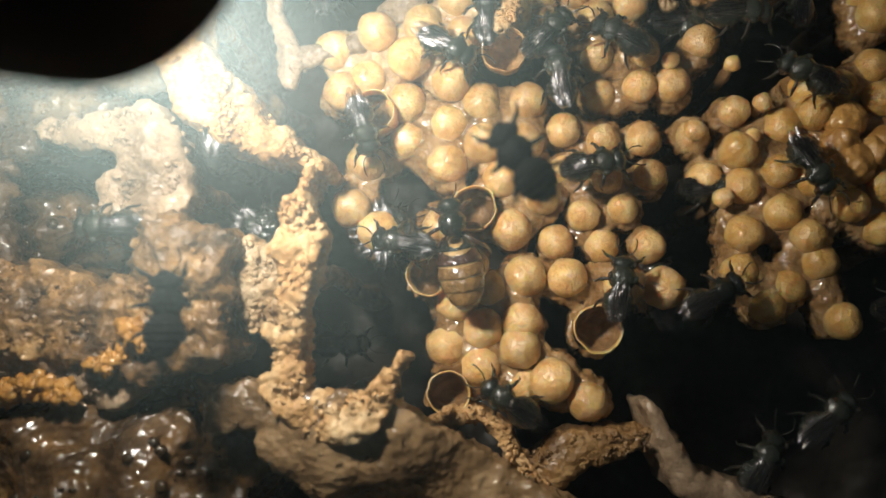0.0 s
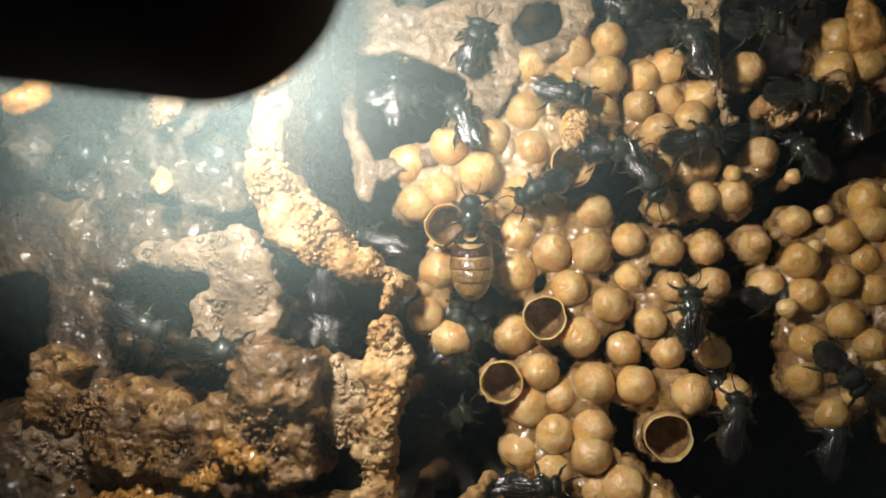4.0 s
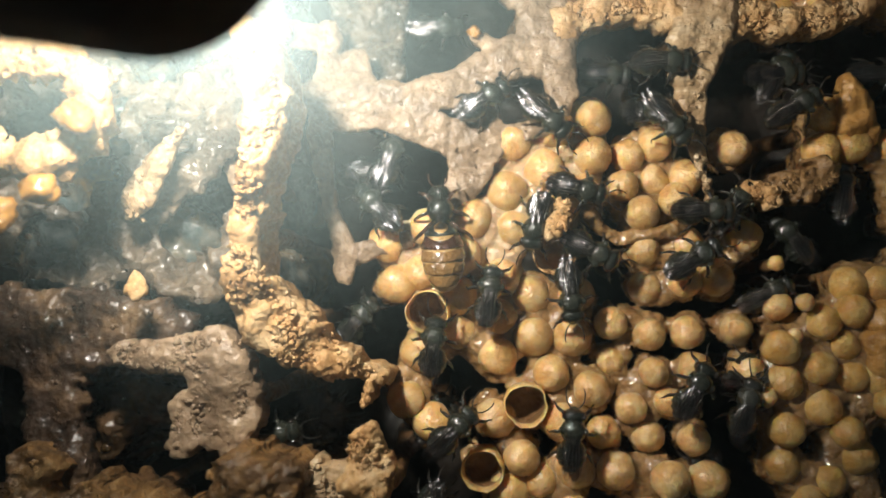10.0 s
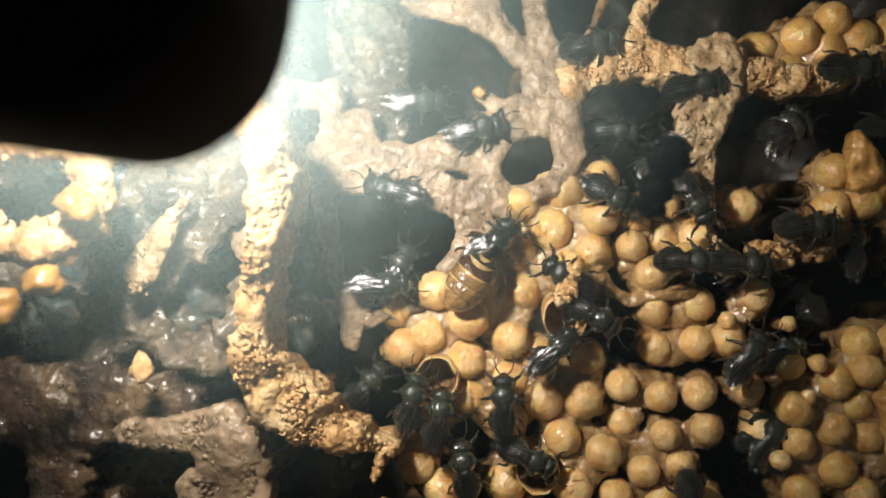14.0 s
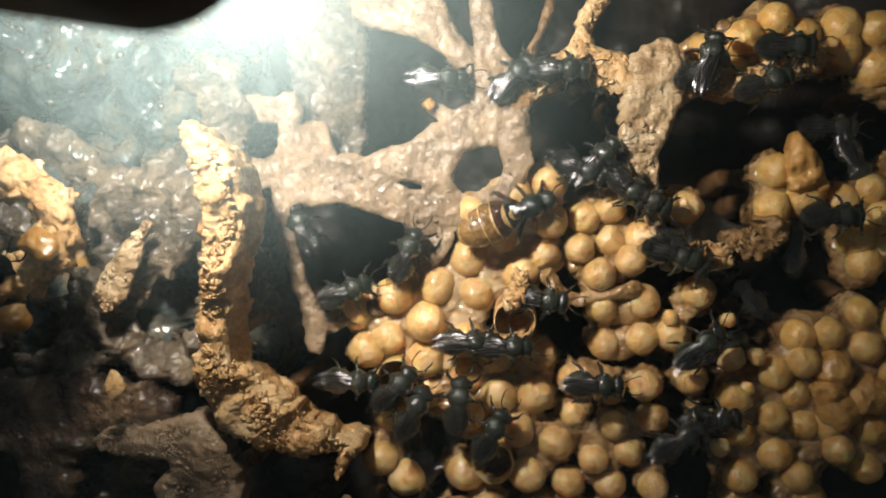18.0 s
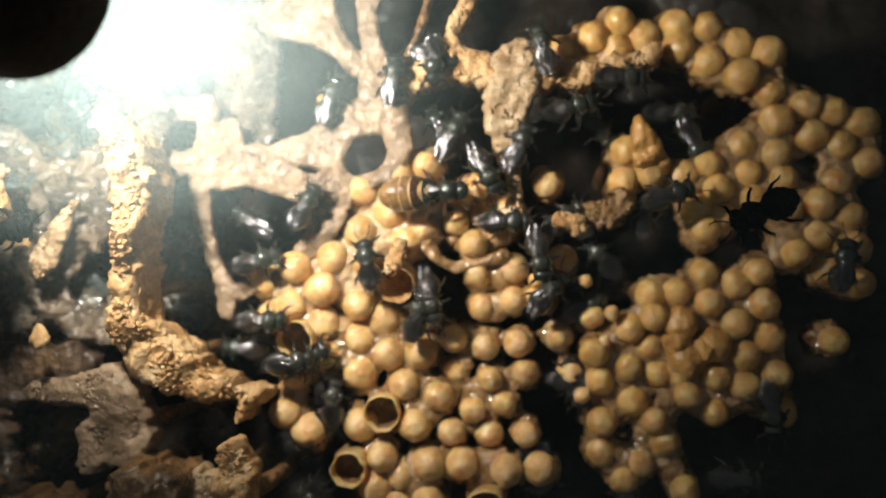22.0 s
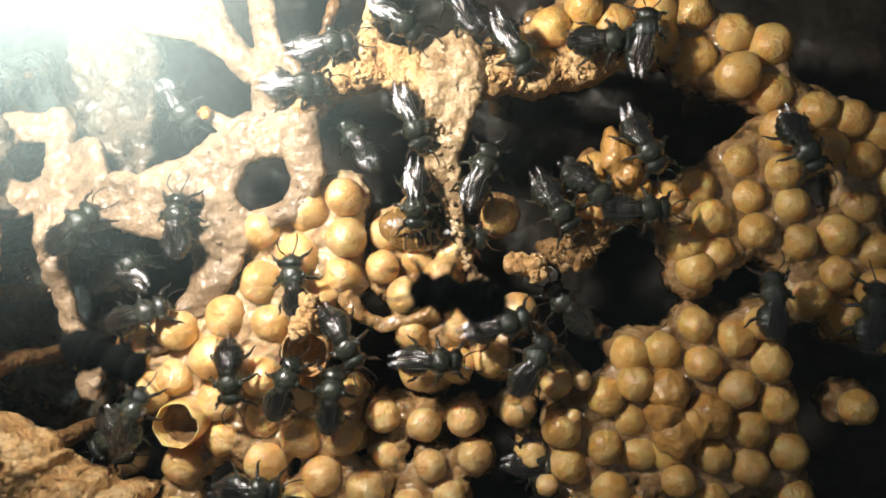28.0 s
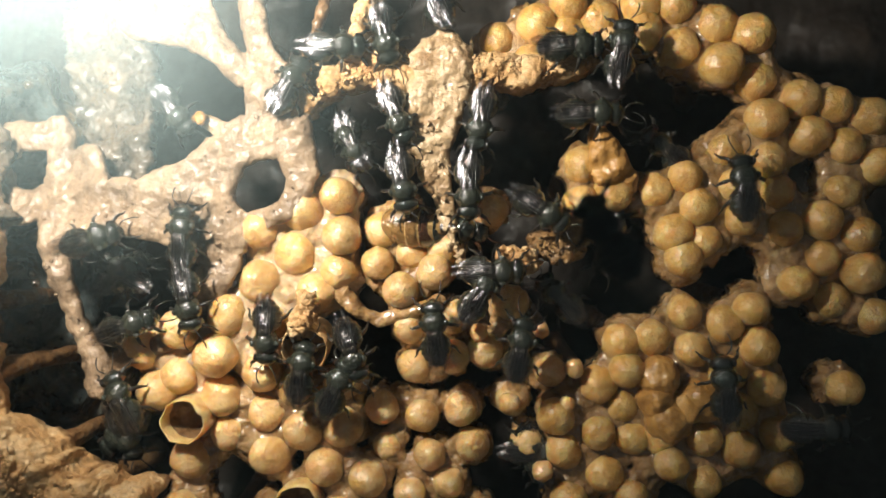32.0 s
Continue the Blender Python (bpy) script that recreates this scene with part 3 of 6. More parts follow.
wax("wax_wall", "ragged pale orange wax wall standing beside a hollow", CRUMBLY, polyline([(-3.6, -8.9, 0.9), (-2.8, -10.9, 1.55), (-3.0, -13, 1.4), (-3.2, -15.2, 0.9), (-3.3, -16.7, 0.75), (-3.5, -18.4, 0.95), (-3.6, -20.6, 1.5)]) + polyline([(-4.6, -17.2, 0.5), (-3.4, -18.2, 0.6)]), (-9, -24, 2, -6),
    slope([(-3, -9, 9), (-3, -14, 9.2), (-3.6, -20, 8.0)]), 3.5, step=0.25, ragged=0.9, relief=0.8, seed=9, crumbs=420)
wax("wax_crest", "orange-tan torn wax crest with a curled tip beside a cavity", CRUMBLY, polyline([(-3.6, -21.4, 1.2), (-1.6, -22.4, 1.5), (0.6, -22.4, 1.5), (2.2, -21.2, 1.1), (3.2, -19.6, 0.6), (4.1, -18.0, 0.4)]), (-8, -27, 8, -15),
    slope([(-4, -21, 7.7), (-1, -22, 7.7), (2.4, -21, 8.2), (4.1, -18, 9.2)]), 2.5, step=0.22, ragged=0.6, relief=0.5, seed=11, crumbs=110)
wax("wax_sheet", "broad brown-tan wax sheet sloping into the hive", TAN_SHEET, polyline([(-7.5, -22, 1.6), (-4.6, -21.6, 1.5), (-1.4, -23, 2.2), (2.0, -23, 2.4), (5.6, -24.8, 2.1), (9.6, -27.4, 2.1), (14, -30, 2.6)]) + polyline([(-2, -23.4, 2.0), (1, -24.4, 2.2), (4, -24, 1.6)]) + polyline([(-3, -24, 2.2), (1.5, -27, 2.6), (7, -30.5, 3)]), (-11, -36, 19, -16),
    slope([(-5, -21, 7.6), (-1, -22, 7.6), (3, -22, 7.2), (2, -24, 6.6), (9, -27, 4), (3, -30, 3)]), 4, step=0.3, ragged=0.5, relief=0.25, seed=12, crumbs=30, rim=0.4, category="wax sheet")
wax("wax_ridge", "curled orange wax rim over a dark hollow", CRUMBLY, polyline([(5.0, -23.6, 0.5), (6.6, -22.6, 0.6), (8.8, -22.1, 0.6), (10.6, -23.6, 0.5), (11.6, -25.8, 0.5), (13.4, -27.2, 0.6)]), (2, -30, 16, -19), level(1.5), 5, step=0.3, ragged=0.4, relief=0.5, seed=14, crumbs=150)
wax("wax_ridge", "rust-brown crumbly wax ledge", MOUND, polyline([(13.6, -26, 1.6), (16, -24.4, 1.3), (19.5, -23.8, 0.9), (22, -23.3, 0.6)]), (10, -30, 25, -20), level(1), 5, step=0.3, ragged=0.5, relief=0.6, seed=15, crumbs=200)
wax("wax_fin", "grey upright fin of wax at the cavity edge", RESIN, polyline([(20.4, -21.2, 0.35), (21.6, -23.4, 0.8), (23, -26.4, 1.0), (26, -27.5, 1.2), (30, -29, 1.4)]), (17, -33, 34, -18), level(2.5), 8, step=0.3, ragged=0.3, relief=0.4, seed=16)

for k, (x, y, z) in enumerate(((-11.6, 5, 5), (-9.5, -1, 3), (-24, -2.6, 3), (-13, -7, 3), (-22, -15, 4), (-10, -15, 4), (-2.8, -13, 4), (-2, -22, 3), (5, -25.5, 0), (-14, 10, 2), (7.4, 28, 0), (20, 24, -1))):
    tagged(part("wax_pillar", strand([(x, y, z, 1.0), (x + 0.6, y + 0.4, z - 6, 0.7), (x - 0.3, y, -14, 0.9), (x, y, -25, 1.7)], 9, 4, 0.3, 0.7, 0.1, k), BROWN), "brown wax pillar rising from the hive floor", "wax pillar", "wax pillars")

# the web of grey cerumen in the middle
WEB = (polyline([(-1.2, 17.6, 1.0), (3.0, 18.0, 2.2), (6.4, 19.9, 2.4), (9.4, 21.4, 2.1), (10.4, 18.2, 1.3), (9.8, 15.4, 1.0), (6.6, 14.8, 1.1), (4.4, 16.2, 2.0), (4.0, 13.4, 1.7)])
       + polyline([(9.0, 22.0, 2.5), (8.8, 24.4, 2.2), (7.9, 27.2, 1.0), (7.7, 31, 1.0), (8.2, 36, 1.6)])
       + polyline([(-1.2, 17.6, 1.0), (-3.4, 16.6, 2.2), (-0.8, 14.9, 1.5), (2.4, 13.8, 1.6), (3.4, 11.6, 1.6), (2.0, 9.2, 1.2), (0.6, 8.2, 1.0)])
       + polyline([(-9.2, 16.6, 1.2), (-9.0, 20, 0.9), (-9.2, 23.5, 1.0)]) + polyline([(-9.2, 16.4, 1.2), (-5.2, 16.0, 1.3)])
       + polyline([(-9.4, 17.6, 1.2), (-12, 17.2, 1.5), (-13.8, 18.2, 1.3), (-14.2, 21, 1.2), (-12.4, 23, 1.2), (-9.4, 22.8, 1.2)]) + polyline([(-13.4, 17.8, 1.3), (-15, 12, 1.6), (-14.2, 8.5, 0.9)])
       + polyline([(-9.2, 16.6, 1.1), (-9.1, 14.3, 0.9), (-8.7, 10.7, 0.7), (-7.9, 7.4, 0.65), (-6.6, 4.2, 1.0), (-4.2, 5.0, 0.75), (-1.6, 5.8, 0.8)]) + polyline([(-6.6, 4.2, 0.95), (-6.8, 2.6, 0.7)])
       + polyline([(-8.4, 15.8, 1.3), (-6.0, 15.8, 1.5), (-6.4, 18.4, 1.6), (-7.0, 20.6, 1.4)]) + polyline([(-8.8, 18, 1.2), (-7.4, 18.4, 1.4)])
       + polyline([(5.4, 21.0, 0.9), (3.4, 22.3, 0.35)])
       + polyline([(-1.4, 31.4, 2.0), (2.6, 30.4, 2.2), (4.6, 28.0, 1.2), (6.8, 25.6, 1.1)]) + polyline([(2.6, 31, 1.7), (3.4, 36, 1.7)]))
wax("cerumen_web", "grey-tan web of cerumen with rounded holes", RESIN, WEB, (-19, 0, 14, 38), slope([(7, 20, 0.5), (-3, 16, 0.4), (-9, 23, -1.5), (-12, 22, -0.5), (-14, 12, 2), (-8, 6, 0), (0, 9, -0.5)]), 1.3, step=0.22, ragged=0.3, relief=0.45, rim=0.35, seed=21, category="wax web", crumbs=70,
    holes=ellipses([(7.2, 17.0, 2.2, 1.75, 42), (-11.4, 20.2, 1.3, 1.5, 0)]))
wax("wax_sheet", "grey-brown grooved wax sheet hanging beside the web", CLOUDY, polyline([(-4.6, 15.4, 1.2), (-5.6, 18, 2.2), (-5.8, 21, 2.7), (-6.4, 25, 3.4), (-7, 33, 4.0)]), (-13, 12, -1, 38),
    slope([(-5, 16, -0.4), (-5.6, 20, -4), (-6, 25, -6), (-6, 33, -7)]), 1.6, step=0.25, ragged=0.6, relief=1.0, rim=0.4, seed=24, crumbs=80, category="wax sheet")
wax("wax_ledge", "crumbly orange ledge below the large brood cells", CRUMBLY, polyline([(10.2, 23.4, 1.5), (12.6, 24.4, 1.3), (15.2, 25.4, 1.5), (18.4, 24.6, 1.6), (21, 24.2, 1.7), (24.5, 24.0, 1.4), (28.5, 23.6, 1.2), (32, 24.2, 1.1), (34.6, 25.6, 0.8)]), (6, 18, 38, 30),
    slope([(10, 22, 0.5), (20, 24, 0.8), (34, 25, 0)]), 3, step=0.3, ragged=0.6, relief=0.8, seed=25, crumbs=560, category="wax ledge")
wax("hanging_strip", "tan torn strip of wax hanging into the cavity", CERUMEN, polyline([(21.6, 24.2, 2.6), (20.7, 21.4, 2.3), (20.3, 19.0, 1.75), (20.4, 16.8, 1.15), (20.8, 14.2, 0.6), (21.3, 11.5, 0.45), (22.2, 9, 0.4)]), (15, 6, 27, 28), slope([(21, 23, 1.2), (21, 10, 0.2)]), 1.2, step=0.22, ragged=0.6, relief=0.5, seed=27, crumbs=60, category="wax strip")
wax("wax_strand", "smooth strap of wax between two brood groups", MEMBRANE, polyline([(12.6, 8.4, 0.7), (13.6, 6.9, 0.5), (15.2, 6.1, 0.5), (17.2, 6.4, 0.5), (19.6, 7.0, 0.7)]), (10, 3, 23, 11), level(-0.6), 1.6, step=0.25, ragged=0.2, relief=0.3, seed=29, category="wax strand")
wax("wax_strand", "orange wax strand rising from the ledge", CRUMBLY, polyline([(18.0, 34, 0.9), (17.2, 31, 0.75), (16.0, 28.4, 0.65), (15.4, 26.2, 0.9)]), (12, 23, 22, 37), level(1.2), 2.5, step=0.25, ragged=0.4, relief=0.5, seed=31, crumbs=60, category="wax strand")
wax("wax_strand", "thin brown curved strand of wax", BROWN, polyline([(14.0, 33, 0.5), (13.0, 29.6, 0.35), (12.0, 27.2, 0.35), (11.2, 25.4, 0.6)]), (8, 23, 17, 36), level(0.6), 1.4, step=0.2, ragged=0.25, relief=0.3, seed=32, category="wax strand")
tagged(part("propolis_lump", clumps([(3.0, 22.5, 0.25), (3.7, 22.2, 0.3)], level(0.8), 24, 0.2, 0.42, 88), AMBER), "bright orange fleck of propolis on the web's edge", "propolis lump", "propolis lumps")
wax("wax_spur", "orange peaked scrap of wax leaning over a brood cell", PATCH, polyline([(32.7, 19.2, 0.3), (32.7, 18.0, 0.8), (33.1, 16.7, 1.3), (33.6, 15.6, 1.4)]) + polyline([(33.6, 15.6, 1.3), (34.6, 14.9, 0.9)]), (29, 11, 39, 23), slope([(32.7, 19, 0.2), (33.4, 16.4, 0.5), (35, 14.6, -0.6)]), 2.2, step=0.22, ragged=0.3, relief=0.7, seed=33, category="wax spur")
wax("wax_crumbs", "brown lacy lump of crumbled wax", MOUND, polyline([(28.2, 10.6, 1.0), (30.0, 10.8, 1.2), (31.4, 11.4, 0.8)]), (24, 6, 36, 16), level(-0.2), 3, step=0.25, ragged=1.1, relief=1.3, seed=35, crumbs=260, category="wax crumbs")
wax("wax_crumbs", "small orange crumb of wax", CRUMBLY, polyline([(25.4, 10, 0.8), (26.8, 9.6, 0.9)]), (22, 7, 30, 13), level(0.4), 3, step=0.25, ragged=0.6, relief=0.8, seed=36, crumbs=50, category="wax crumbs")

spout = thing("torn_cell", "torn open orange cell with a crumbly collar", "torn cell")
cup = part("wall", open_cup(1.75, 4.6, 41), CRUMBLY, spout)
cup.matrix_world = pose(9.9 * MM, 4.6 * MM, 1.4 * MM, 14, 0, 0)
part("collar", clumps([(9.6, 6.2, 0.5), (10.2, 7.4, 0.8), (10.6, 8.6, 0.4)], level(2.2), 70, 0.25, 0.55, 44), CRUMBLY, spout)

lumps = bmesh.new()
for x, y, r in ((35.6, 0.2, 1.55), (35.2, -1.5, 1.4), (36, -3.0, 1.75), (37.4, -2.2, 1.3), (38.4, -1.8, 1.65)):
    ball(r, r, 1.7, x, y, -1.55, 26, 16, 0.16, 1.8, x, lumps)
patch = part("wax_patch", lumps, PATCH)
tagged(patch, "orange patch of fused wax over three brood cells", "wax patch")
for x, y, r in ((29.4, 1.4, 0.75), (28.6, -1.2, 0.6), (24.4, -0.8, 0.8), (27.2, 4.4, 0.65), (22.6, 4.6, 0.7), (26.4, -6.0, 0.8), (19.0, -13.6, 0.7)):
    tagged(part("wax_bead", ball(r, r, r * 0.9, x, y, -0.9, 12, 8, 0.2, 1.4, x), CELL_WAX), "small golden bead of wax beside the cells", "wax bead", "wax beads")
    tagged(part("wax_pillar", strand([(x, y, -1.2, r * 0.8), (x + 0.3, y, -8, 0.5), (x, y + 0.4, -16, 0.6), (x, y, -25, 1.2)], 8, 3, 0.2, 0.8, 0.1, int(x)), BROWN), "thin brown wax pillar", "wax pillar", "wax pillars")

# cloudy wax between the column and the west pots
wax("wax_sheet", "cloudy grey-brown wax sheet with rounded hollows", CLOUDY, polyline([(-15, 24, 3), (-16, 17, 4), (-21, 12, 4.5), (-23, 6, 4), (-18, 3, 3), (-14, 6, 1.5)]) + polyline([(-22, 14, 3), (-30, 18, 4), (-34, 12, 4), (-33, 6, 3), (-26, 3, 2.5)]), (-40, -2, -11, 30),
    slope([(-15, 20, 2), (-21, 10, 4), (-30, 14, 2), (-18, 3, 3), (-26, 3, 3)]), 1.4, step=0.4, ragged=0.9, relief=1.6, seed=71, category="wax sheet",
    holes=ellipses([(-27.1, 11.4, 3.2, 2.4, 20), (-18.4, 5.8, 2.6, 2.2, 30), (-30.2, 4.5, 3, 2.2, 0), (-17.6, 21.5, 2.4, 1.8, 60)]))
wax("wax_tongue", "grainy tan tongue of wax under the glass", CERUMEN, polyline([(-21.5, 6.6, 0.5), (-21.2, 8.0, 1.3), (-20.2, 9.8, 1.2), (-19.0, 11.6, 0.6), (-18.2, 12.9, 0.25)]), (-25, 4, -15, 15), level(6.5), 1.2, step=0.25, ragged=0.4, relief=0.5, seed=73, crumbs=50, category="wax tongue")
for k, (x, y, z, pts) in enumerate(((-12.6, -17.6, 9.6, [(-0.9, 0.6, 0.7), (0.3, 0, 0.9), (1.2, -0.4, 0.5)]), (-14.6, -19.2, 8.6, [(-1.4, -0.4, 0.5), (0, 0, 0.7), (1.2, 0.8, 0.5)]),
                                    (-24.3, -23.6, 8.0, [(-0.6, 1.6, 0.6), (0, 0, 0.9), (0.2, -1.8, 0.6)]), (-19.3, -21.2, 7.8, [(-2, 0.4, 0.5), (0, 0, 0.7), (1.6, -0.2, 0.5)]), (-22.6, -21.6, 7.6, [(-1, 0, 0.6), (1, 0.4, 0.6)]))):
    tagged(part("propolis_lump", clumps([(x + a, y + b, r) for a, b, r in pts], level(z), 60, 0.2, 0.6, 80 + k), AMBER), "glossy orange lump of propolis on the wax mound", "propolis lump", "propolis lumps")

# pots at the west side
BEAD_GLOSS = rough_stuff("dark_bead_gloss", [(0.3, (0.02, 0.012, 0.006)), (0.7, (0.07, 0.04, 0.015))], 300, 900, 0.2, 0.1, 0.9, coat=1.0, relief=0.1)
for x, y, z, rx, ry, rz, words in ((-17, -28, 0, 11, 8.5, 8, "dark glossy honey pot with orange flecks"), (-31, -23, 0, 9, 8, 8, "dark glossy honey pot beside the wax mound"),
                                   (-24, 5, -9, 8, 7, 9, "wet blue-grey honey pot deep below the glass"), (-18, 10.5, -12, 5.5, 6, 8, "dark wet honey pot below the wax column"),
                                   (-20, 24, -8, 8, 8, 9, "blurred grey honey pot near the torch"), (-33, 8, -8, 7, 8, 9, "dim honey pot at the box side"),
                                   (-27, -9, -8, 7, 5, 8, "dark honey pot in the hollow below the shelf"), (-26, 16, -6, 6, 5.5, 9, "wet grey honey pot with a torn rim"), (-14.5, 2, -12, 4, 5, 8, "small dark honey pot"), (-31, 30, -8, 9, 8, 9, "blurred honey pot in the far corner")):
    pot = part("honey_pot", ball(rx, ry, rz, x, y, z, 56, 36, 0.3, 2.4, rx + y), HONEY_BROWN if y < -5 else HONEY)
    tagged(pot, words, "honey pot", "honey pots")
    # glossy beads added on the pot wall, their highlights stand in for its glints
    rng = random.Random(int(rx * 10 + y))
    beads = bmesh.new()
    for v in rng.sample([v.co.copy() / MM for v in pot.data.vertices if v.co.z / MM > z + rz * 0.45], 26):
        r = rng.uniform(0.2, 0.55)
        ball(r, r * rng.uniform(0.6, 1.0), r * 0.7, v.x, v.y, v.z, 9, 6, bm=beads)
    part("honey_beads", beads, BEAD_GLOSS, pot, "small dark glossy beads added to catch glints")
rimpts = [(-25.5 + 4.6 * math.cos(a), 12.6 + 3.6 * math.sin(a), 13.0, 1.2) for a in np.linspace(-2.2, 2.4, 9)]
rim_line = [(x, y, 1.5) for x, y, z, r in rimpts]
tagged(part("pot_rim", joined(strand(rimpts, 12, 5, 0.45, 0.6, 0.2, 4), clumps(rim_line, level(13.6), 150, 0.25, 0.9, 77)), CRUMBLY), "thick pale orange rim of an opened pot", "pot rim")
for k, (x, y, z, r) in enumerate(((-22.1, 6.7, 16.5, 1.1), (-25.3, 5.0, 16.0, 1.3), (-19.3, 1.2, 9.4, 0.9), (-21.0, 11.5, 15.5, 1.4))):
    f = part("wax_flake", ball(r, r * 0.75, r * 0.6, 0, 0, 0, 14, 9, 0.6, 1.3, k), AMBER if k != 2 else CRUMBLY)
    f.matrix_world = pose(x * MM, y * MM, z * MM, 10 * k, 20, 50 * k)
    tagged(f, "small orange flake of propolis stuck under the glass" if k != 2 else "orange crumb of wax on the pot edge", "wax flake", "wax flakes")


# ---- glass cover ----
def glass_material():
    m = bpy.data.materials.new("smeared_hazed_glass")
    m.use_nodes = True
    tree = m.node_tree
    tree.nodes.clear()
    out = tree.nodes.new("ShaderNodeOutputMaterial")
    clear = tree.nodes.new("ShaderNodeBsdfTransparent")
    gloss = tree.nodes.new("ShaderNodeBsdfGlossy")
    gloss.inputs["Roughness"].default_value = 0.5
    gloss.inputs["Color"].default_value = (0.85, 0.97, 1.0, 1)
    # bluish diffuse layer that imitates the haze of the torch's glare
    film = tree.nodes.new("ShaderNodeBsdfDiffuse")
    film.inputs["Color"].default_value = (0.69, 0.92, 0.94, 1)
    fres = tree.nodes.new("ShaderNodeFresnel")
    fres.inputs["IOR"].default_value = 1.16
    a, b = tree.nodes.new("ShaderNodeMixShader"), tree.nodes.new("ShaderNodeMixShader")
    n = noise_node(tree, 70, 6, 0.62)
    amount = ramp(tree, n.outputs["Fac"], [(0.3, (0.3,) * 3), (0.7, (1.0,) * 3)])
    # smears and added glare haze are slightly denser towards the west corner
    split = tree.nodes.new("ShaderNodeSeparateXYZ")
    tree.links.new(tree.nodes.new("ShaderNodeNewGeometry").outputs["Position"], split.inputs[0])
    west = tree.nodes.new("ShaderNodeMapRange")
    west.interpolation_type = "SMOOTHSTEP"
    for key, value in (("From Min", 2 * MM), ("From Max", -32 * MM), ("To Min", 0.045), ("To Max", 0.05)):
        west.inputs[key].default_value = value
    tree.links.new(split.outputs["X"], west.inputs["Value"])
    mul = tree.nodes.new("ShaderNodeMath")
    mul.operation = "MULTIPLY"
    tree.links.new(amount.outputs["Color"], mul.inputs[0])
    tree.links.new(west.outputs["Result"], mul.inputs[1])
    tree.links.new(mul.outputs[0], a.inputs["Fac"])
    tree.links.new(clear.outputs[0], a.inputs[1])
    tree.links.new(film.outputs[0], a.inputs[2])
    tree.links.new(fres.outputs[0], b.inputs["Fac"])
    tree.links.new(a.outputs[0], b.inputs[1])
    tree.links.new(gloss.outputs[0], b.inputs[2])
    tree.links.new(b.outputs[0], out.inputs["Surface"])
    return m


glass = tagged(part("glass_cover", box(-58, -58, 18.2, 84, 68, 19.8, 0.3), glass_material(), smooth=False), "clear smeared glass sheet with an added glare haze over the open hive box", "glass cover", kind="structure")
glass.visible_shadow = False


# ---- bees ----
def shell(name, colour, roughness, coat=0.3):
    m, tree, bsdf = material(name)
    n = noise_node(tree, 900, 4, 0.6, tree.nodes.new("ShaderNodeTexCoord").outputs["Object"])
    c2 = tuple(min(1, c * 1.9) for c in colour)
    tree.links.new(ramp(tree, n.outputs["Fac"], [(0.35, colour), (0.7, c2)]).outputs["Color"], bsdf.inputs["Base Color"])
    bsdf.inputs["Roughness"].default_value = roughness
    bsdf.inputs["Coat Weight"].default_value = coat
    bsdf.inputs["Coat Roughness"].default_value = 0.1
    bp = tree.nodes.new("ShaderNodeBump")
    bp.inputs["Strength"].default_value, bp.inputs["Distance"].default_value = 0.9, 0.22 * MM
    f = noise_node(tree, 2500, 2.5, 0.5, tree.nodes.new("ShaderNodeTexCoord").outputs["Object"])
    tree.links.new(f.outputs["Fac"], bp.inputs["Height"])
    tree.links.new(bp.outputs["Normal"], bsdf.inputs["Normal"])
    return m


BLACK = shell("black_shell", (0.011, 0.013, 0.01), 0.15, 1.0)
HAIRY = shell("dull_black_fuzz", (0.016, 0.018, 0.013), 0.22, 0.9)
EYE = shell("brown_black_eye", (0.012, 0.008, 0.006), 0.18, 0.6)
LEG = shell("dark_leg", (0.012, 0.01, 0.008), 0.35)
QUEEN_AMBER = shell("amber_abdomen", (0.13, 0.07, 0.024), 0.16, 1.0)
QUEEN_GOLD = shell("golden_abdomen", (0.15, 0.082, 0.027), 0.18, 1.0)
QUEEN_PALE = shell("pale_membrane", (0.27, 0.17, 0.065), 0.3, 0.4)
QUEEN_BROWN = shell("red_brown_shell", (0.035, 0.014, 0.007), 0.15, 1.0)
# near-black copy of the bee shell, with the unlit look put into its colour
SILHOUETTE = shell("unlit_black_shell", (0.003, 0.003, 0.003), 0.8, 0.0)
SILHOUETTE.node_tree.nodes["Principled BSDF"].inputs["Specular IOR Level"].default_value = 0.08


def wing_material():
    m = bpy.data.materials.new("clear_wing")
    m.use_nodes = True
    tree = m.node_tree
    tree.nodes.clear()
    coords = tree.nodes.new("ShaderNodeTexCoord").outputs["Object"]
    out, mix = tree.nodes.new("ShaderNodeOutputMaterial"), tree.nodes.new("ShaderNodeMixShader")
    clear, gloss = tree.nodes.new("ShaderNodeBsdfTransparent"), tree.nodes.new("ShaderNodeBsdfGlossy")
    clear.inputs["Color"].default_value = (0.86, 0.83, 0.8, 1)
    gloss.inputs["Color"].default_value = (0.88, 0.88, 0.96, 1)
    gloss.inputs["Roughness"].default_value = 0.22
    bp = tree.nodes.new("ShaderNodeBump")
    bp.inputs["Strength"].default_value, bp.inputs["Distance"].default_value = 0.8, 0.15 * MM
    tree.links.new(noise_node(tree, 1400, 4, 0.6, coords).outputs["Fac"], bp.inputs["Height"])
    tree.links.new(bp.outputs["Normal"], gloss.inputs["Normal"])
    mix.inputs["Fac"].default_value = 0.05
    tree.links.new(clear.outputs[0], mix.inputs[1])
    tree.links.new(gloss.outputs[0], mix.inputs[2])
    tree.links.new(mix.outputs[0], out.inputs["Surface"])
    return m


WING = wing_material()


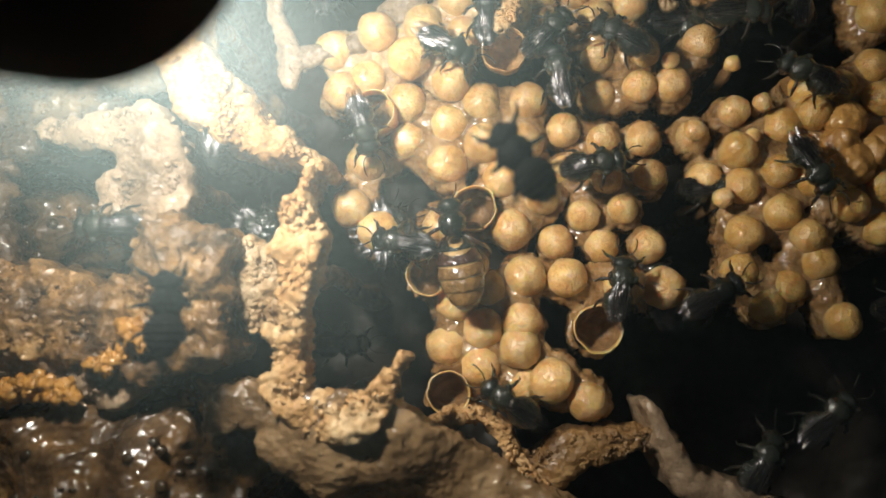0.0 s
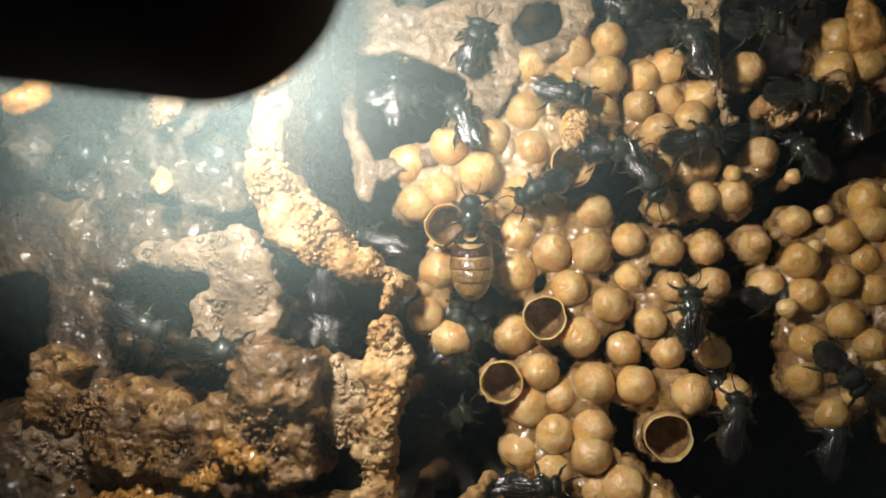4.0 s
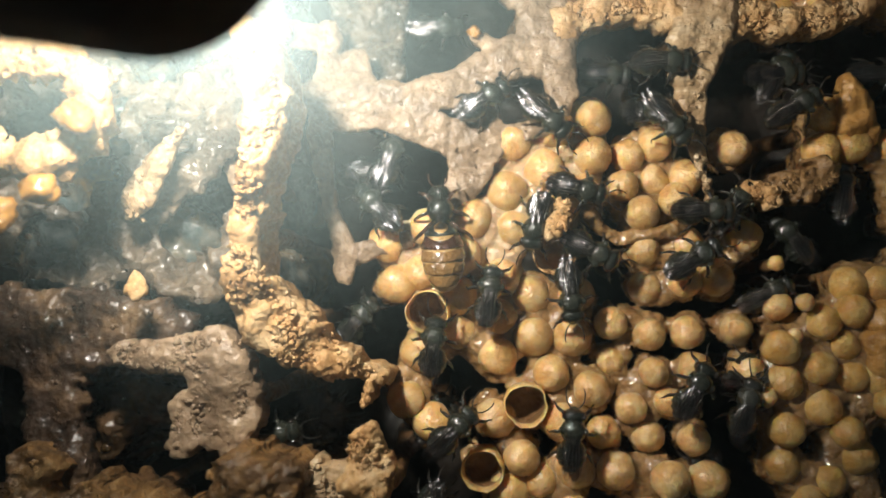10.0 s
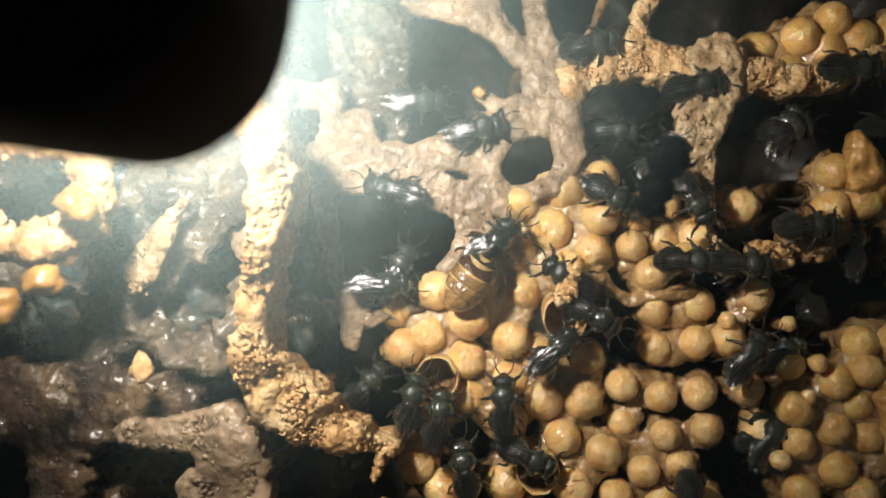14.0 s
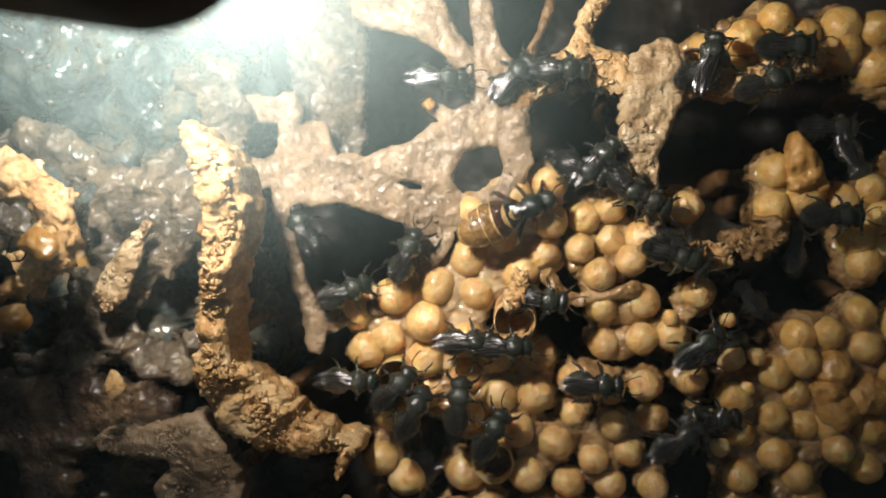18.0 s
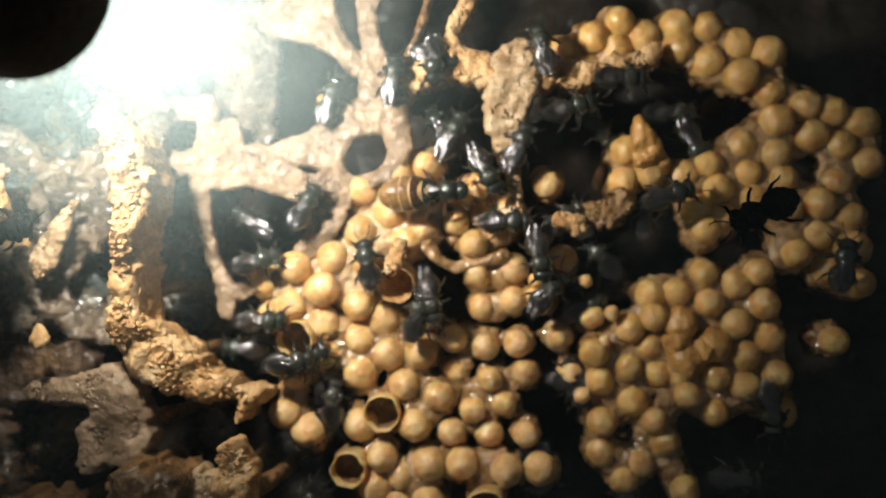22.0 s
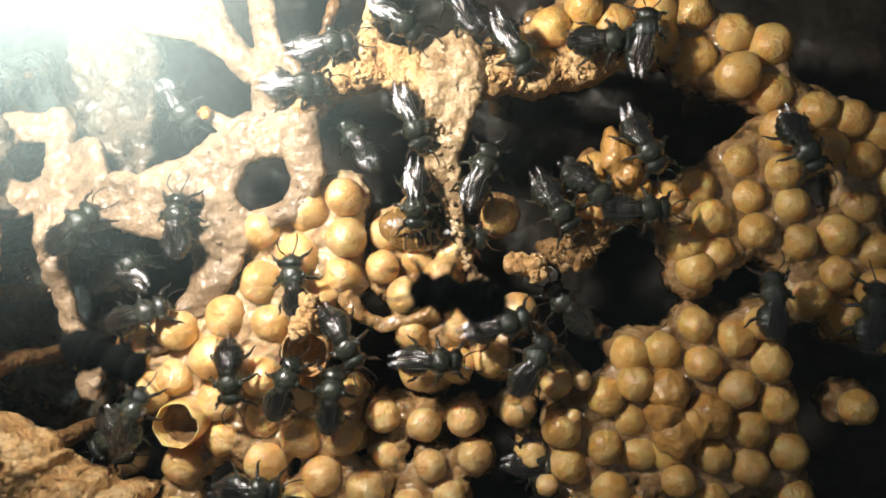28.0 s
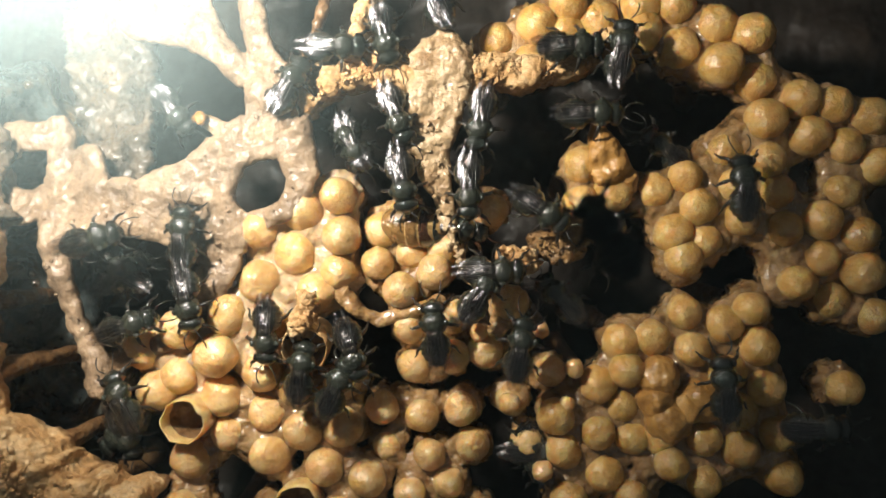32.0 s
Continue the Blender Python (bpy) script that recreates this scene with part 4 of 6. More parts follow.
def wing_mesh(side, length=4.0, width=1.5):
    """A thin, slightly cupped blade with a vein along its front edge."""
    verts, faces, n = [], [], 12
    for lay in (0.0, 0.05):
        for i in range(n + 1):
            t = i / n
            half = width * (math.sin(math.pi * min(1, t * 0.86 + 0.1)) ** 0.7) * 0.5
            for k in range(5):
                v = (k - 2) / 2
                verts.append((0.4 - t * length, side * (0.2 + 0.16 * t + v * half), 2.2 - 0.35 * t + 0.18 * (1 - v * v) + lay + 0.06 * math.sin(9 * t + 2 * v)))
    m = (n + 1) * 5
    for i in range(n):
        for k in range(4):
            a = i * 5 + k
            faces.append((a, a + 1, a + 6, a + 5))
            faces.append((m + a + 5, m + a + 6, m + a + 1, m + a))
    return verts, faces


def legs_of(bee, reach=1.0, mat=None):
    for side in (-1, 1):
        for x0, x1, x2, out in ((1.6, 2.5, 3.1, 1.7), (0.9, 0.7, 0.4, 2.1), (0.2, -1.0, -1.9, 1.9)):
            pts = [(x0, side * 0.5, 0.95, 0.13), (x1, side * out * 0.62 * reach, 1.25, 0.17), ((x1 + x2) / 2, side * out * 0.9 * reach, 0.7, 0.15), (x2, side * out * reach, 0.1, 0.08), (x2 + 0.25 * (1 if x2 > 0 else -1), side * (out + 0.25) * reach, 0.03, 0.05)]
            part("leg", strand(pts, 6, 3, 0.05, 1, 0.02), mat or LEG, bee)
        part("antenna", strand([(2.9, side * 0.3, 1.35, 0.07), (3.5, side * 0.75, 1.6, 0.06), (4.3, side * 0.9, 1.1, 0.06), (4.7, side * 0.8, 0.7, 0.05)], 6, 3, 0.02, 1, 0.0), mat or LEG, bee)


def build_bee(label):
    bee = thing("stingless_bee", label, "bee", "bees on the comb")
    bm = ball(0.74, 1.1, 0.86, 2.2, 0, 1.15, 18, 12)
    ball(0.34, 0.5, 0.4, 2.75, 0, 0.85, 10, 8, bm=bm)
    part("head", bm, BLACK, bee)
    for side in (-1, 1):
        part("eye", ball(0.44, 0.26, 0.6, 2.25, side * 0.92, 1.25, 10, 8), EYE, bee)
    bm = ball(1.2, 1.22, 1.1, 0.9, 0, 1.4, 20, 14)
    ball(0.42, 0.8, 0.42, -0.1, 0, 1.95, 14, 8, bm=bm)
    for side in (-1, 1):
        ball(0.32, 0.24, 0.26, 0.95, side * 1.12, 1.85, 10, 6, bm=bm)
    part("thorax", bm, HAIRY, bee)
    abdomen = part("abdomen", ball(1.5, 1.4, 1.05, -1.3, 0, 1.1, 20, 14), BLACK, bee)
    for k, (x, r) in enumerate(((-0.7, 1.34), (-1.2, 1.48), (-1.7, 1.42), (-2.15, 1.18), (-2.55, 0.8))):
        part("segment", ball(0.5, r, r * 0.8, x, 0, 1.1 - 0.03 * k, 20, 10), BLACK, abdomen)
    for side in (-1, 1):
        wing = part("wing", wing_mesh(side), WING, bee, "clear smoky wing")
        for a, b in ((0.55, 0.42), (0.1, 0.2), (-0.45, -0.25)):
            pts = [(0.3 - t * 3.6, side * (0.2 + 0.16 * t + (a + (b - a) * t) * 0.7), 2.33 - 0.35 * t + 0.06 * math.sin(9 * t), 0.045) for t in (0, 0.3, 0.6, 0.95)]
            part("vein", strand(pts, 5, 3, 0.0, 1, 0.0), LEG, wing)
    legs_of(bee)
    return bee


def tergite(x0, x1):
    """One overlapping plate of the queen's abdomen, with a rolled hind edge."""
    verts, faces, seg = [], [], 28
    prof = [(x0 + (x1 - x0) * t, k) for t, k in ((0, 0.97), (0.2, 1.0), (0.45, 1.025), (0.7, 1.04), (0.9, 1.05), (1.0, 1.04), (1.01, 0.99))]
    for x, k in prof:
        r = 1.95 * math.sqrt(max(0.02, 1 - ((x + 1.6) / 3.2) ** 2)) * k
        for i in range(seg):
            a = 2 * math.pi * i / seg
            verts.append((x + 0.16 * math.cos(2 * a), r * math.cos(a), 1.9 + r * 0.9 * math.sin(a)))
    for i in range(len(prof) - 1):
        for k in range(seg):
            a, b = i * seg + k, i * seg + (k + 1) % seg
            faces.append((a, b, b + seg, a + seg))
    return verts, faces


def build_queen():
    q = thing("queen_bee", "large queen bee with a swollen amber banded abdomen", "queen bee")
    part("head", ball(0.8, 1.05, 0.8, 4.3, 0, 1.6, 16, 12), BLACK, q)
    bm = ball(1.25, 1.25, 1.1, 2.75, 0, 1.8, 18, 12)
    part("thorax", bm, BLACK, q, "glossy black thorax")
    abdomen = part("abdomen", ball(3.2, 1.92, 1.73, -1.6, 0, 1.9, 28, 18), QUEEN_PALE, q, "swollen pale golden abdomen")
    for x0, x1, mat in ((1.6, 0.3, BLACK), (0.26, -0.92, QUEEN_BROWN), (-0.98, -2.07, QUEEN_AMBER), (-2.12, -3.2, QUEEN_GOLD), (-3.25, -4.3, QUEEN_GOLD)):
        part("tergite", tergite(x0, x1), mat, abdomen)
    for side in (-1, 1):
        w = part("wing", wing_mesh(side, 4.4, 1.4), WING, q, "short clear wing")
        w.matrix_local = pose(2.2 * MM, 0, 1.0 * MM, side * 8, -12, side * -8)
        for x0, x1, x2, out in ((3.3, 4.2, 4.9, 2.0), (2.7, 2.4, 2.0, 2.6), (2.0, 0.8, -0.2, 2.8)):
            part("leg", strand([(x0, side * 0.5, 1.4, 0.16), (x1, side * out * 0.62, 1.7, 0.19), ((x1 + x2) / 2, side * out * 0.9, 0.9, 0.17), (x2, side * out, 0.1, 0.09)], 6, 3, 0.05, 1, 0.02), QUEEN_BROWN, q)
        part("antenna", strand([(4.8, side * 0.3, 1.8, 0.08), (5.4, side * 0.8, 2.0, 0.07), (6.3, side * 0.9, 1.4, 0.06)], 6, 3, 0.02, 1, 0.0), QUEEN_BROWN, q)
    return q


def placed(x, y, z, heading, tilt=0.0, under=False):
    """A bee's pose: heading in degrees from east, counter-clockwise; under: it hangs from the glass."""
    return pose(x * MM, y * MM, z * MM, 180 if under else 0, tilt, heading)


# ---- torch ----
BLACK_PLASTIC = shell("black_plastic", (0.0012, 0.0012, 0.0016), 0.7, 0.0)
BLACK_PLASTIC.node_tree.nodes["Principled BSDF"].inputs["Specular IOR Level"].default_value = 0.1


def rounded_slab(x0, y0, x1, y1, z0, z1, r):
    pts = []
    for cx, cy, a0 in ((x1 - r, y0 + r, -90), (x1 - r, y1 - r, 0), (x0 + r, y1 - r, 90), (x0 + r, y0 + r, 180)):
        pts += [(cx + r * math.cos(radians(a0 + a)), cy + r * math.sin(radians(a0 + a))) for a in range(0, 91, 9)]
    n = len(pts)
    verts, faces = [], []
    mx, my = (x0 + x1) / 2, (y0 + y1) / 2
    e = min(0.8, (z1 - z0) / 3)
    for z, k in ((z0, 0.96), (z0 + e, 1.0), (z1 - e, 1.0), (z1, 0.96)):
        verts += [(mx + (x - mx) * k, my + (y - my) * k, z) for x, y in pts]
    for i in range(3):
        for k in range(n):
            a, b = i * n + k, i * n + (k + 1) % n
            faces.append((a, b, b + n, a + n))
    faces.append(tuple(range(n))[::-1])
    faces.append(tuple(range(3 * n, 4 * n)))
    return verts, faces


torch = thing("torch", "black torch head held close above the glass", "torch")
part("casing", rounded_slab(-26, 0, 0, 24, 0.6, 9, 4.4), BLACK_PLASTIC, torch, "matt black rounded casing")
part("bezel", rounded_slab(-25, 1, -1, 23, 0, 0.8, 3.6), BLACK_PLASTIC, torch, "dull black bezel")
AIM = pose(-13 * MM, 12 * MM, -0.8 * MM, 1, -6, 0)
# ring out of view below the casing, added to limit the beam's spread
ring = [(r * math.cos(radians(a)), r * math.sin(radians(a)), z) for r, z in ((6.6, 0.6), (6.6, -4.7), (6.2, -4.7), (6.2, 0.6)) for a in range(0, 360, 10)]
hood = part("hood", (ring, [(i * 36 + k, i * 36 + (k + 1) % 36, (i * 36 + (k + 1) % 36 + 36) % 144, (i * 36 + k + 36) % 144) for i in range(4) for k in range(36)]), BLACK_PLASTIC, torch, "unseen black ring added round the lens to narrow the beam")
lens = part("lens", rounded_slab(-2.4, -2.4, 2.4, 2.4, -0.2, 0.1, 2.35), TORCH_GLOW, torch, "bright white glowing lens")
hood.matrix_local = lens.matrix_local = AIM

first_bee = build_bee("small glossy black stingless bee on the brood comb")
first_bee.scale = (0.81, 0.81, 0.81)
bees = [first_bee] + [copy_thing(first_bee, placed(0, 0, 0, 0)) for _ in range(56 - 1)]
glass_bees = [copy_thing(first_bee, placed(0, 0, 17.9, 0, 0, True)) for _ in range(2)]
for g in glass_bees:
    tagged(g, "black stingless bee walking under the glass, its shell darkened to a silhouette", "bee", "bees on the glass")
    # shade by colour: all but the wings take the silhouette material
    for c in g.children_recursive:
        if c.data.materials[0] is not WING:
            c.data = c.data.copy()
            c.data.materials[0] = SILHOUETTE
queen = build_queen()
queen.scale = (0.85, 0.85, 0.85)


def crawl(rows, under=False):
    return [(t, placed(x, y, z, h, 0, under)) for t, x, y, z, h in rows]

def motions():
    # time, x, y, z in millimetres, heading in degrees
    walk(queen, crawl([(0, 6.9, -11.0, 0.3, 102), (1, 5.3, -9.4, 0.3, 117), (2, 2.9, -7.8, 0.3, 152), (3, 2.8, -5.2, 0.3, 112), (3.5, 2.5, -3.8, 0.3, 97), (6, 1.2, 4.6, 0.3, 87), (7, 0.9, 5.7, 0.3, 99), (8, 0.6, 5.8, 0.3, 97), (9, 0.9, 5.0, 0.3, 97), (11, 1.5, 6.5, 0.3, 86), (13, 2.8, 7.7, 0.3, 51), (14, 3.4, 8.6, 0.3, 56), (17, 7.9, 13.4, 0.3, 49), (19, 9.8, 12.6, 0.3, -2), (20, 7.9, 13.2, 0.3, -2), (20.5, 10.4, 11.8, 0.3, 2), (21, 11.5, 12.2, 0.3, 2), (21.5, 12.6, 12.4, 0.3, 3), (22, 12.6, 12.9, 0.3, 1), (23, 12.9, 11.9, 0.3, -2), (24, 13.2, 12.8, 0.3, -2), (25, 16.9, 12.4, 0.0, -14), (25.5, 17.4, 12.3, -0.4, -18), (27.5, 19.0, 12.8, -2.6, -12), (30, 19.4, 12.8, -2.8, -10), (32, 19.8, 12.8, -2.8, -10)]))
    walk(glass_bees[0], crawl([(0, 10.9, -7.8, 17.9, 127), (0.1, 10.0, -6.1, 17.9, 122), (0.2, 9.9, -4.1, 17.9, 117), (0.3, 8.3, -2.1, 17.9, 132), (0.4, 6.9, -0.6, 17.9, 132), (0.6, 3.5, 1.2, 17.9, 142), (0.9, -2.1, 10.9, 17.9, 122), (3, -16.9, 21.8, 17.9, 102), (4, -12.8, 23.5, 17.9, 42), (5, -8.8, 25.3, 17.9, -18), (7.2, -2.3, 16.8, 17.9, -58), (7.6, 0.9, 6.8, 17.9, -48), (7.8, 3.0, 1.4, 17.9, -43), (8, 6.4, -3.0, 17.9, -43), (8.1, 8.6, -4.3, 17.9, -40), (8.2, 11.2, -5.7, 17.9, -43), (8.4, 13.8, -9.2, 17.9, -48), (8.8, 21.4, -14.8, 17.9, -38), (9.65, 29.2, -6.0, 17.9, 11), (10.5, 37.0, 2.8, 17.9, 61), (11.5, 31.3, 19.1, 17.9, 121), (11.9, 24.9, 20.2, 17.9, 151), (12.2, 24.6, 18.9, 17.9, 201), (12.8, 20.7, 22.4, 17.9, 231), (13.2, 14.9, 18.3, 17.9, 276), (13.5, 16.9, 17.0, 17.9, 301), (13.7, 16.5, 16.8, 17.9, 291), (14, 13.7, 12.8, 17.9, 250), (14.3, 15.5, 8.6, 17.9, 265), (14.5, 16.3, 4.3, 17.9, 270), (15.2, 17.7, -7.4, 17.9, 270), (18, 41.2, -4.8, 17.9, 349), (19.15, 43.6, 4.0, 17.9, 308), (20.3, 46.1, 12.8, 17.9, 268), (20.8, 46.2, 13.1, 17.9, 222), (21, 42.2, 12.2, 17.9, 212), (21.5, 39.1, 8.8, 17.9, 208), (22, 37.8, 8.3, 17.9, 203), (22.5, 37.6, 7.6, 17.9, 181), (23, 34.0, 6.1, 17.9, 203), (23.5, 32.1, 5.1, 17.9, 217), (24, 31.1, 4.4, 17.9, 212), (24.5, 26.2, 2.6, 17.9, 187), (25, 21.5, 2.3, 17.9, 177), (25.5, 19.6, 3.0, 17.9, 167), (26.5, 25.1, 4.2, 17.9, 207), (27.5, 30.8, 6.7, 17.9, 216), (27.8, 26.2, 7.6, 17.9, 186), (28, 21.5, 8.2, 17.9, 166), (28.3, 18.7, 7.9, 17.9, 161), (28.45, 21.3, 8.5, 17.9, 116), (28.6, 24.4, 9.5, 17.9, 77), (29, 31.2, 11.2, 17.9, 27), (29.3, 36.9, 10.5, 17.9, -3), (29.6, 46.0, 10.3, 17.9, -24), (29.9, 47.0, 4.9, 17.9, -69), (30.2, 48.1, -0.4, 17.9, -114), (30.45, 42.5, -2.7, 17.9, -154), (30.7, 36.9, -4.9, 17.9, -195), (31, 30.4, 2.4, 17.9, -230), (31.2, 30.0, 4.1, 17.9, -235), (31.5, 30.7, 4.2, 17.9, -245), (31.7, 31.2, 5.4, 17.9, -240), (31.8, 30.2, 7.0, 17.9, -245), (32, 30.1, 10.4, 17.9, -245)], True))
    walk(glass_bees[1], crawl([(0, -8.8, -16.2, 15.5, 92), (1, -9.9, -16.9, 15.5, 97), (1.6, -12.2, -19.2, 15.5, 122), (2.2, -20.5, -20.2, 15.5, 162), (3, -33.4, -14.9, 15.5, 172), (6.5, -35.6, -3.3, 15.5, 132), (10, -37.8, 8.2, 15.5, 91), (17.5, -26.6, 9.0, 15.5, 44), (25, -15.3, 9.9, 15.5, -3), (27, -2.3, 5.2, 15.5, -13), (27.5, 4.3, 5.9, 15.5, -34), (28, 2.1, 6.1, 15.5, -24), (28.5, -3.1, 6.2, 15.5, -14), (29, -8.1, 8.1, 15.5, 17), (32, -10.9, 11.6, 15.5, 55)], True))
    walk(torch, crawl([(0, 2.2, -11.4, 36.0, -7), (1, 3.2, -9.7, 36.0, -7), (2, 1.2, -9.0, 36.0, -7), (2.5, 2.0, -7.9, 36.0, -7), (3, -0.7, -6.8, 36.0, -7), (3.5, -0.3, -5.7, 36.0, -7), (4.5, -1.1, -0.6, 36.0, -7), (5.5, -0.8, 4.8, 36.0, -7), (6, -0.8, 5.5, 36.0, -7), (7, -1.7, 7.1, 36.0, -7), (8, -5.4, 5.9, 36.0, -7), (8.5, -5.8, 6.6, 36.0, -7), (9, -2.7, 6.3, 36.0, -7), (10, -2.0, 7.1, 36.0, -8), (11, -2.7, 6.9, 36.0, -8), (12, -3.0, 8.1, 36.0, -8), (13, -3.4, 8.8, 36.0, -8), (14, -2.8, 9.0, 36.0, -8), (14.5, -2.5, 9.4, 36.0, -9), (16.5, 0.7, 15.9, 36.0, -10), (17, 0.8, 16.8, 36.0, -10), (18, 0.5, 17.7, 36.0, -10), (18.5, -0.2, 17.9, 36.0, -10), (19, 1.6, 18.0, 36.0, -11), (19.5, 1.6, 18.6, 36.0, -11), (20, 2.0, 18.7, 36.0, -11), (20.5, 4.7, 16.3, 36.0, -12), (21, 3.1, 15.6, 36.0, -12), (21.5, 2.1, 13.7, 36.0, -11), (22, 1.8, 13.1, 36.0, -11), (22.5, 5.3, 14.8, 36.0, -11), (23, 2.2, 14.9, 36.0, -11), (25, 2.5, 16.3, 36.0, -12), (28, 6.9, 18.4, 36.0, -13), (32, 7.1, 19.7, 36.0, -14)]))
    walk(bees[0], crawl([(0, 5.6, 4.8, 0.4, -28), (2, 6.8, 4.3, 0.4, 2), (2.75, 7.3, 3.5, 0.4, -58), (3.5, 7.9, 2.8, 0.4, -118), (4.33, 7.3, 2.9, 0.4, -175), (5.17, 6.8, 3.0, 0.4, -232), (6, 6.2, 3.0, 0.4, -288), (7, 6.0, 5.3, 0.4, -328), (8, 5.5, 3.3, 0.4, -288), (9, 5.3, 2.5, 0.4, -278), (11, 4.6, -0.4, 0.4, -274), (13, 5.2, -2.0, 0.4, -269), (17, 5.2, -1.8, 0.4, -281), (19, 5.1, -2.3, 0.4, -272), (20.25, -0.4, -1.6, -1.5, -229), (21.5, -6.0, -1.0, -3.5, -186), (23, -6.0, -1.0, -3.5, -186), (23.67, -6.7, 0.8, -1.7, -245), (24.33, -7.4, 2.5, 0.2, -304), (25, -8.1, 4.3, 2.0, -363), (28, -6.0, -1.0, -3.5, -429), (32, -6.0, -1.0, -3.5, -429)]))
    walk(bees[1], crawl([(0, -0.5, -1.4, 0.4, -73), (2, -0.3, -2.9, 0.4, 2), (2.75, -3.2, -2.0, -1.5, 82), (3.5, -6.0, -1.0, -3.5, 161), (6, -2.3, -3.2, 0.4, 102), (6.33, -1.2, -5.2, -0.9, 48), (6.67, -0.1, -7.1, -2.2, -6), (7, 1.0, -9.0, -3.5, -61), (7.5, 1.5, -9.8, -1.6, -129), (8, 2.0, -10.6, 0.4, -198), (8.33, 1.9, -10.4, 0.4, -251), (8.67, 1.8, -10.3, 0.4, -305), (9, 1.7, -10.2, 0.4, -358), (10, 2.3, -9.1, 0.4, -314), (11, 2.8, -8.1, 0.4, -269), (13, 2.7, -6.4, 0.4, -299), (14.33, 2.1, -7.3, -0.9, -241), (15.67, 1.6, -8.1, -2.2, -182), (17, 1.0, -9.0, -3.5, -123), (25, 1.0, -9.0, -3.5, -123), (26.5, 3.2, -6.9, -1.6, -63), (28, 5.4, -4.7, 0.4, -4), (30, 7.9, 7.2, 0.4, -64), (32, 7.2, 6.1, 0.4, -95)]))
    walk(bees[2], crawl([(0, -15.9, -10.4, 7.0, 182), (1, -15.8, -10.5, 7.5, 122), (2, -15.8, -10.5, 8.0, 62), (3.5, -16.1, -10.8, 8.0, 2), (6, -9.0, -9.0, -3.5, 14), (32, -9.0, -9.0, -3.5, 14)]))
    walk(bees[3], crawl([(0, 10.9, -21.4, 0.4, 147), (2, 9.9, -20.9, 0.4, 132), (2.75, 9.4, -20.4, 0.4, 67), (3.5, 8.8, -19.9, 0.4, 2), (6, -2.0, -19.1, 0.4, 2), (7, 0.0, -16.0, -3.5, 57), (32, 0.0, -16.0, -3.5, 57)]))
    walk(bees[4], crawl([(0, 2.9, -10.2, 0.4, 172), (1, 2.1, -10.8, 0.4, 97), (2, 1.3, -11.3, 0.4, 22), (3.5, 1.0, -9.0, -3.5, 98), (4.75, 1.0, -6.7, -1.6, 50), (6, 1.0, -4.5, 0.4, 2), (7, 0.8, -4.3, 0.4, 2), (8, 0.7, -2.9, 0.4, 62), (9, 0.7, -2.8, 0.4, 92), (11, 0.5, -2.6, 0.4, 81), (13, -2.0, -2.1, 0.4, 91), (15, -1.6, -1.7, 0.4, 45), (17, -1.2, -1.4, 0.4, -1), (18, -0.0, -0.7, 0.4, 44), (19, 1.1, 0.0, 0.4, 88), (21.5, -2.0, -2.5, 0.4, 18), (23, 5.1, -0.7, 0.4, -2), (24, 5.1, -0.5, 0.4, 42), (25, 5.0, -0.3, 0.4, 87), (26, 4.8, 1.0, 0.4, 29), (27, 4.6, 2.3, 0.4, -30), (28, 4.4, 3.6, 0.4, -89), (30, 2.6, 5.9, 0.4, -84), (32, 1.5, 9.0, 0.4, -85)]))
    walk(bees[5], crawl([(0, 8.5, 7.4, 0.4, 92), (2, 9.3, 7.9, 0.4, 22), (3.5, 9.1, 10.7, 0.4, -18), (6, 10.2, 9.3, 0.4, 2), (7, 10.9, 9.8, 0.4, 2), (8, 10.9, 9.4, 0.4, 2), (9, 11.3, 9.6, 0.4, 32), (10, 11.5, 9.7, 0.4, -14), (11, 11.7, 9.8, 0.4, -59), (12, 11.6, 9.5, 0.4, 21), (13, 11.5, 9.1, 0.4, 101), (14.33, 9.7, 7.2, 0.4, 160), (15.67, 7.9, 5.2, 0.4, 220), (17, 6.2, 3.2, 0.4, 279), (17.67, 6.0, 3.2, 0.4, 336), (18.33, 5.9, 3.1, 0.4, 392), (19, 5.7, 3.1, 0.4, 448), (21.5, 7.2, 6.5, 0.4, 458), (23, 7.4, 6.7, 0.4, 458), (25, 8.3, 7.3, 0.4, 457), (28, 9.4, 9.3, 0.4, 456), (29, 9.5, 9.2, 0.4, 411), (30, 9.6, 9.1, 0.4, 366), (31, 14.6, 7.0, 0.4, 408), (32, 19.5, 5.0, 0.4, 450)]))
    walk(bees[6], crawl([(0, 13.1, 5.9, 0.4, 47), (1, 13.3, 6.0, 0.4, 2), (2, 13.6, 6.1, 0.4, -43), (3.5, 12.7, 6.0, 0.4, 2), (6, 13.4, 4.9, 0.4, -68), (7, 13.9, 5.2, 0.4, -78), (8, 12.7, 5.3, 0.4, -78), (9, 12.6, 4.8, 0.4, -68), (11, 12.4, 5.2, 0.4, 1), (13, 11.9, 4.7, 0.4, -39), (17, 11.9, 6.7, 0.4, -1), (19, 12.0, 5.7, 0.4, -32), (21.5, 13.0, 3.1, 0.4, -82), (23, 12.8, 4.5, 0.4, -82), (25, 12.2, 5.2, 0.4, -83), (28, 12.6, 5.5, 0.4, -64), (30, 13.1, 4.8, 0.4, -74), (32, 13.3, 4.3, 0.4, -80)]))
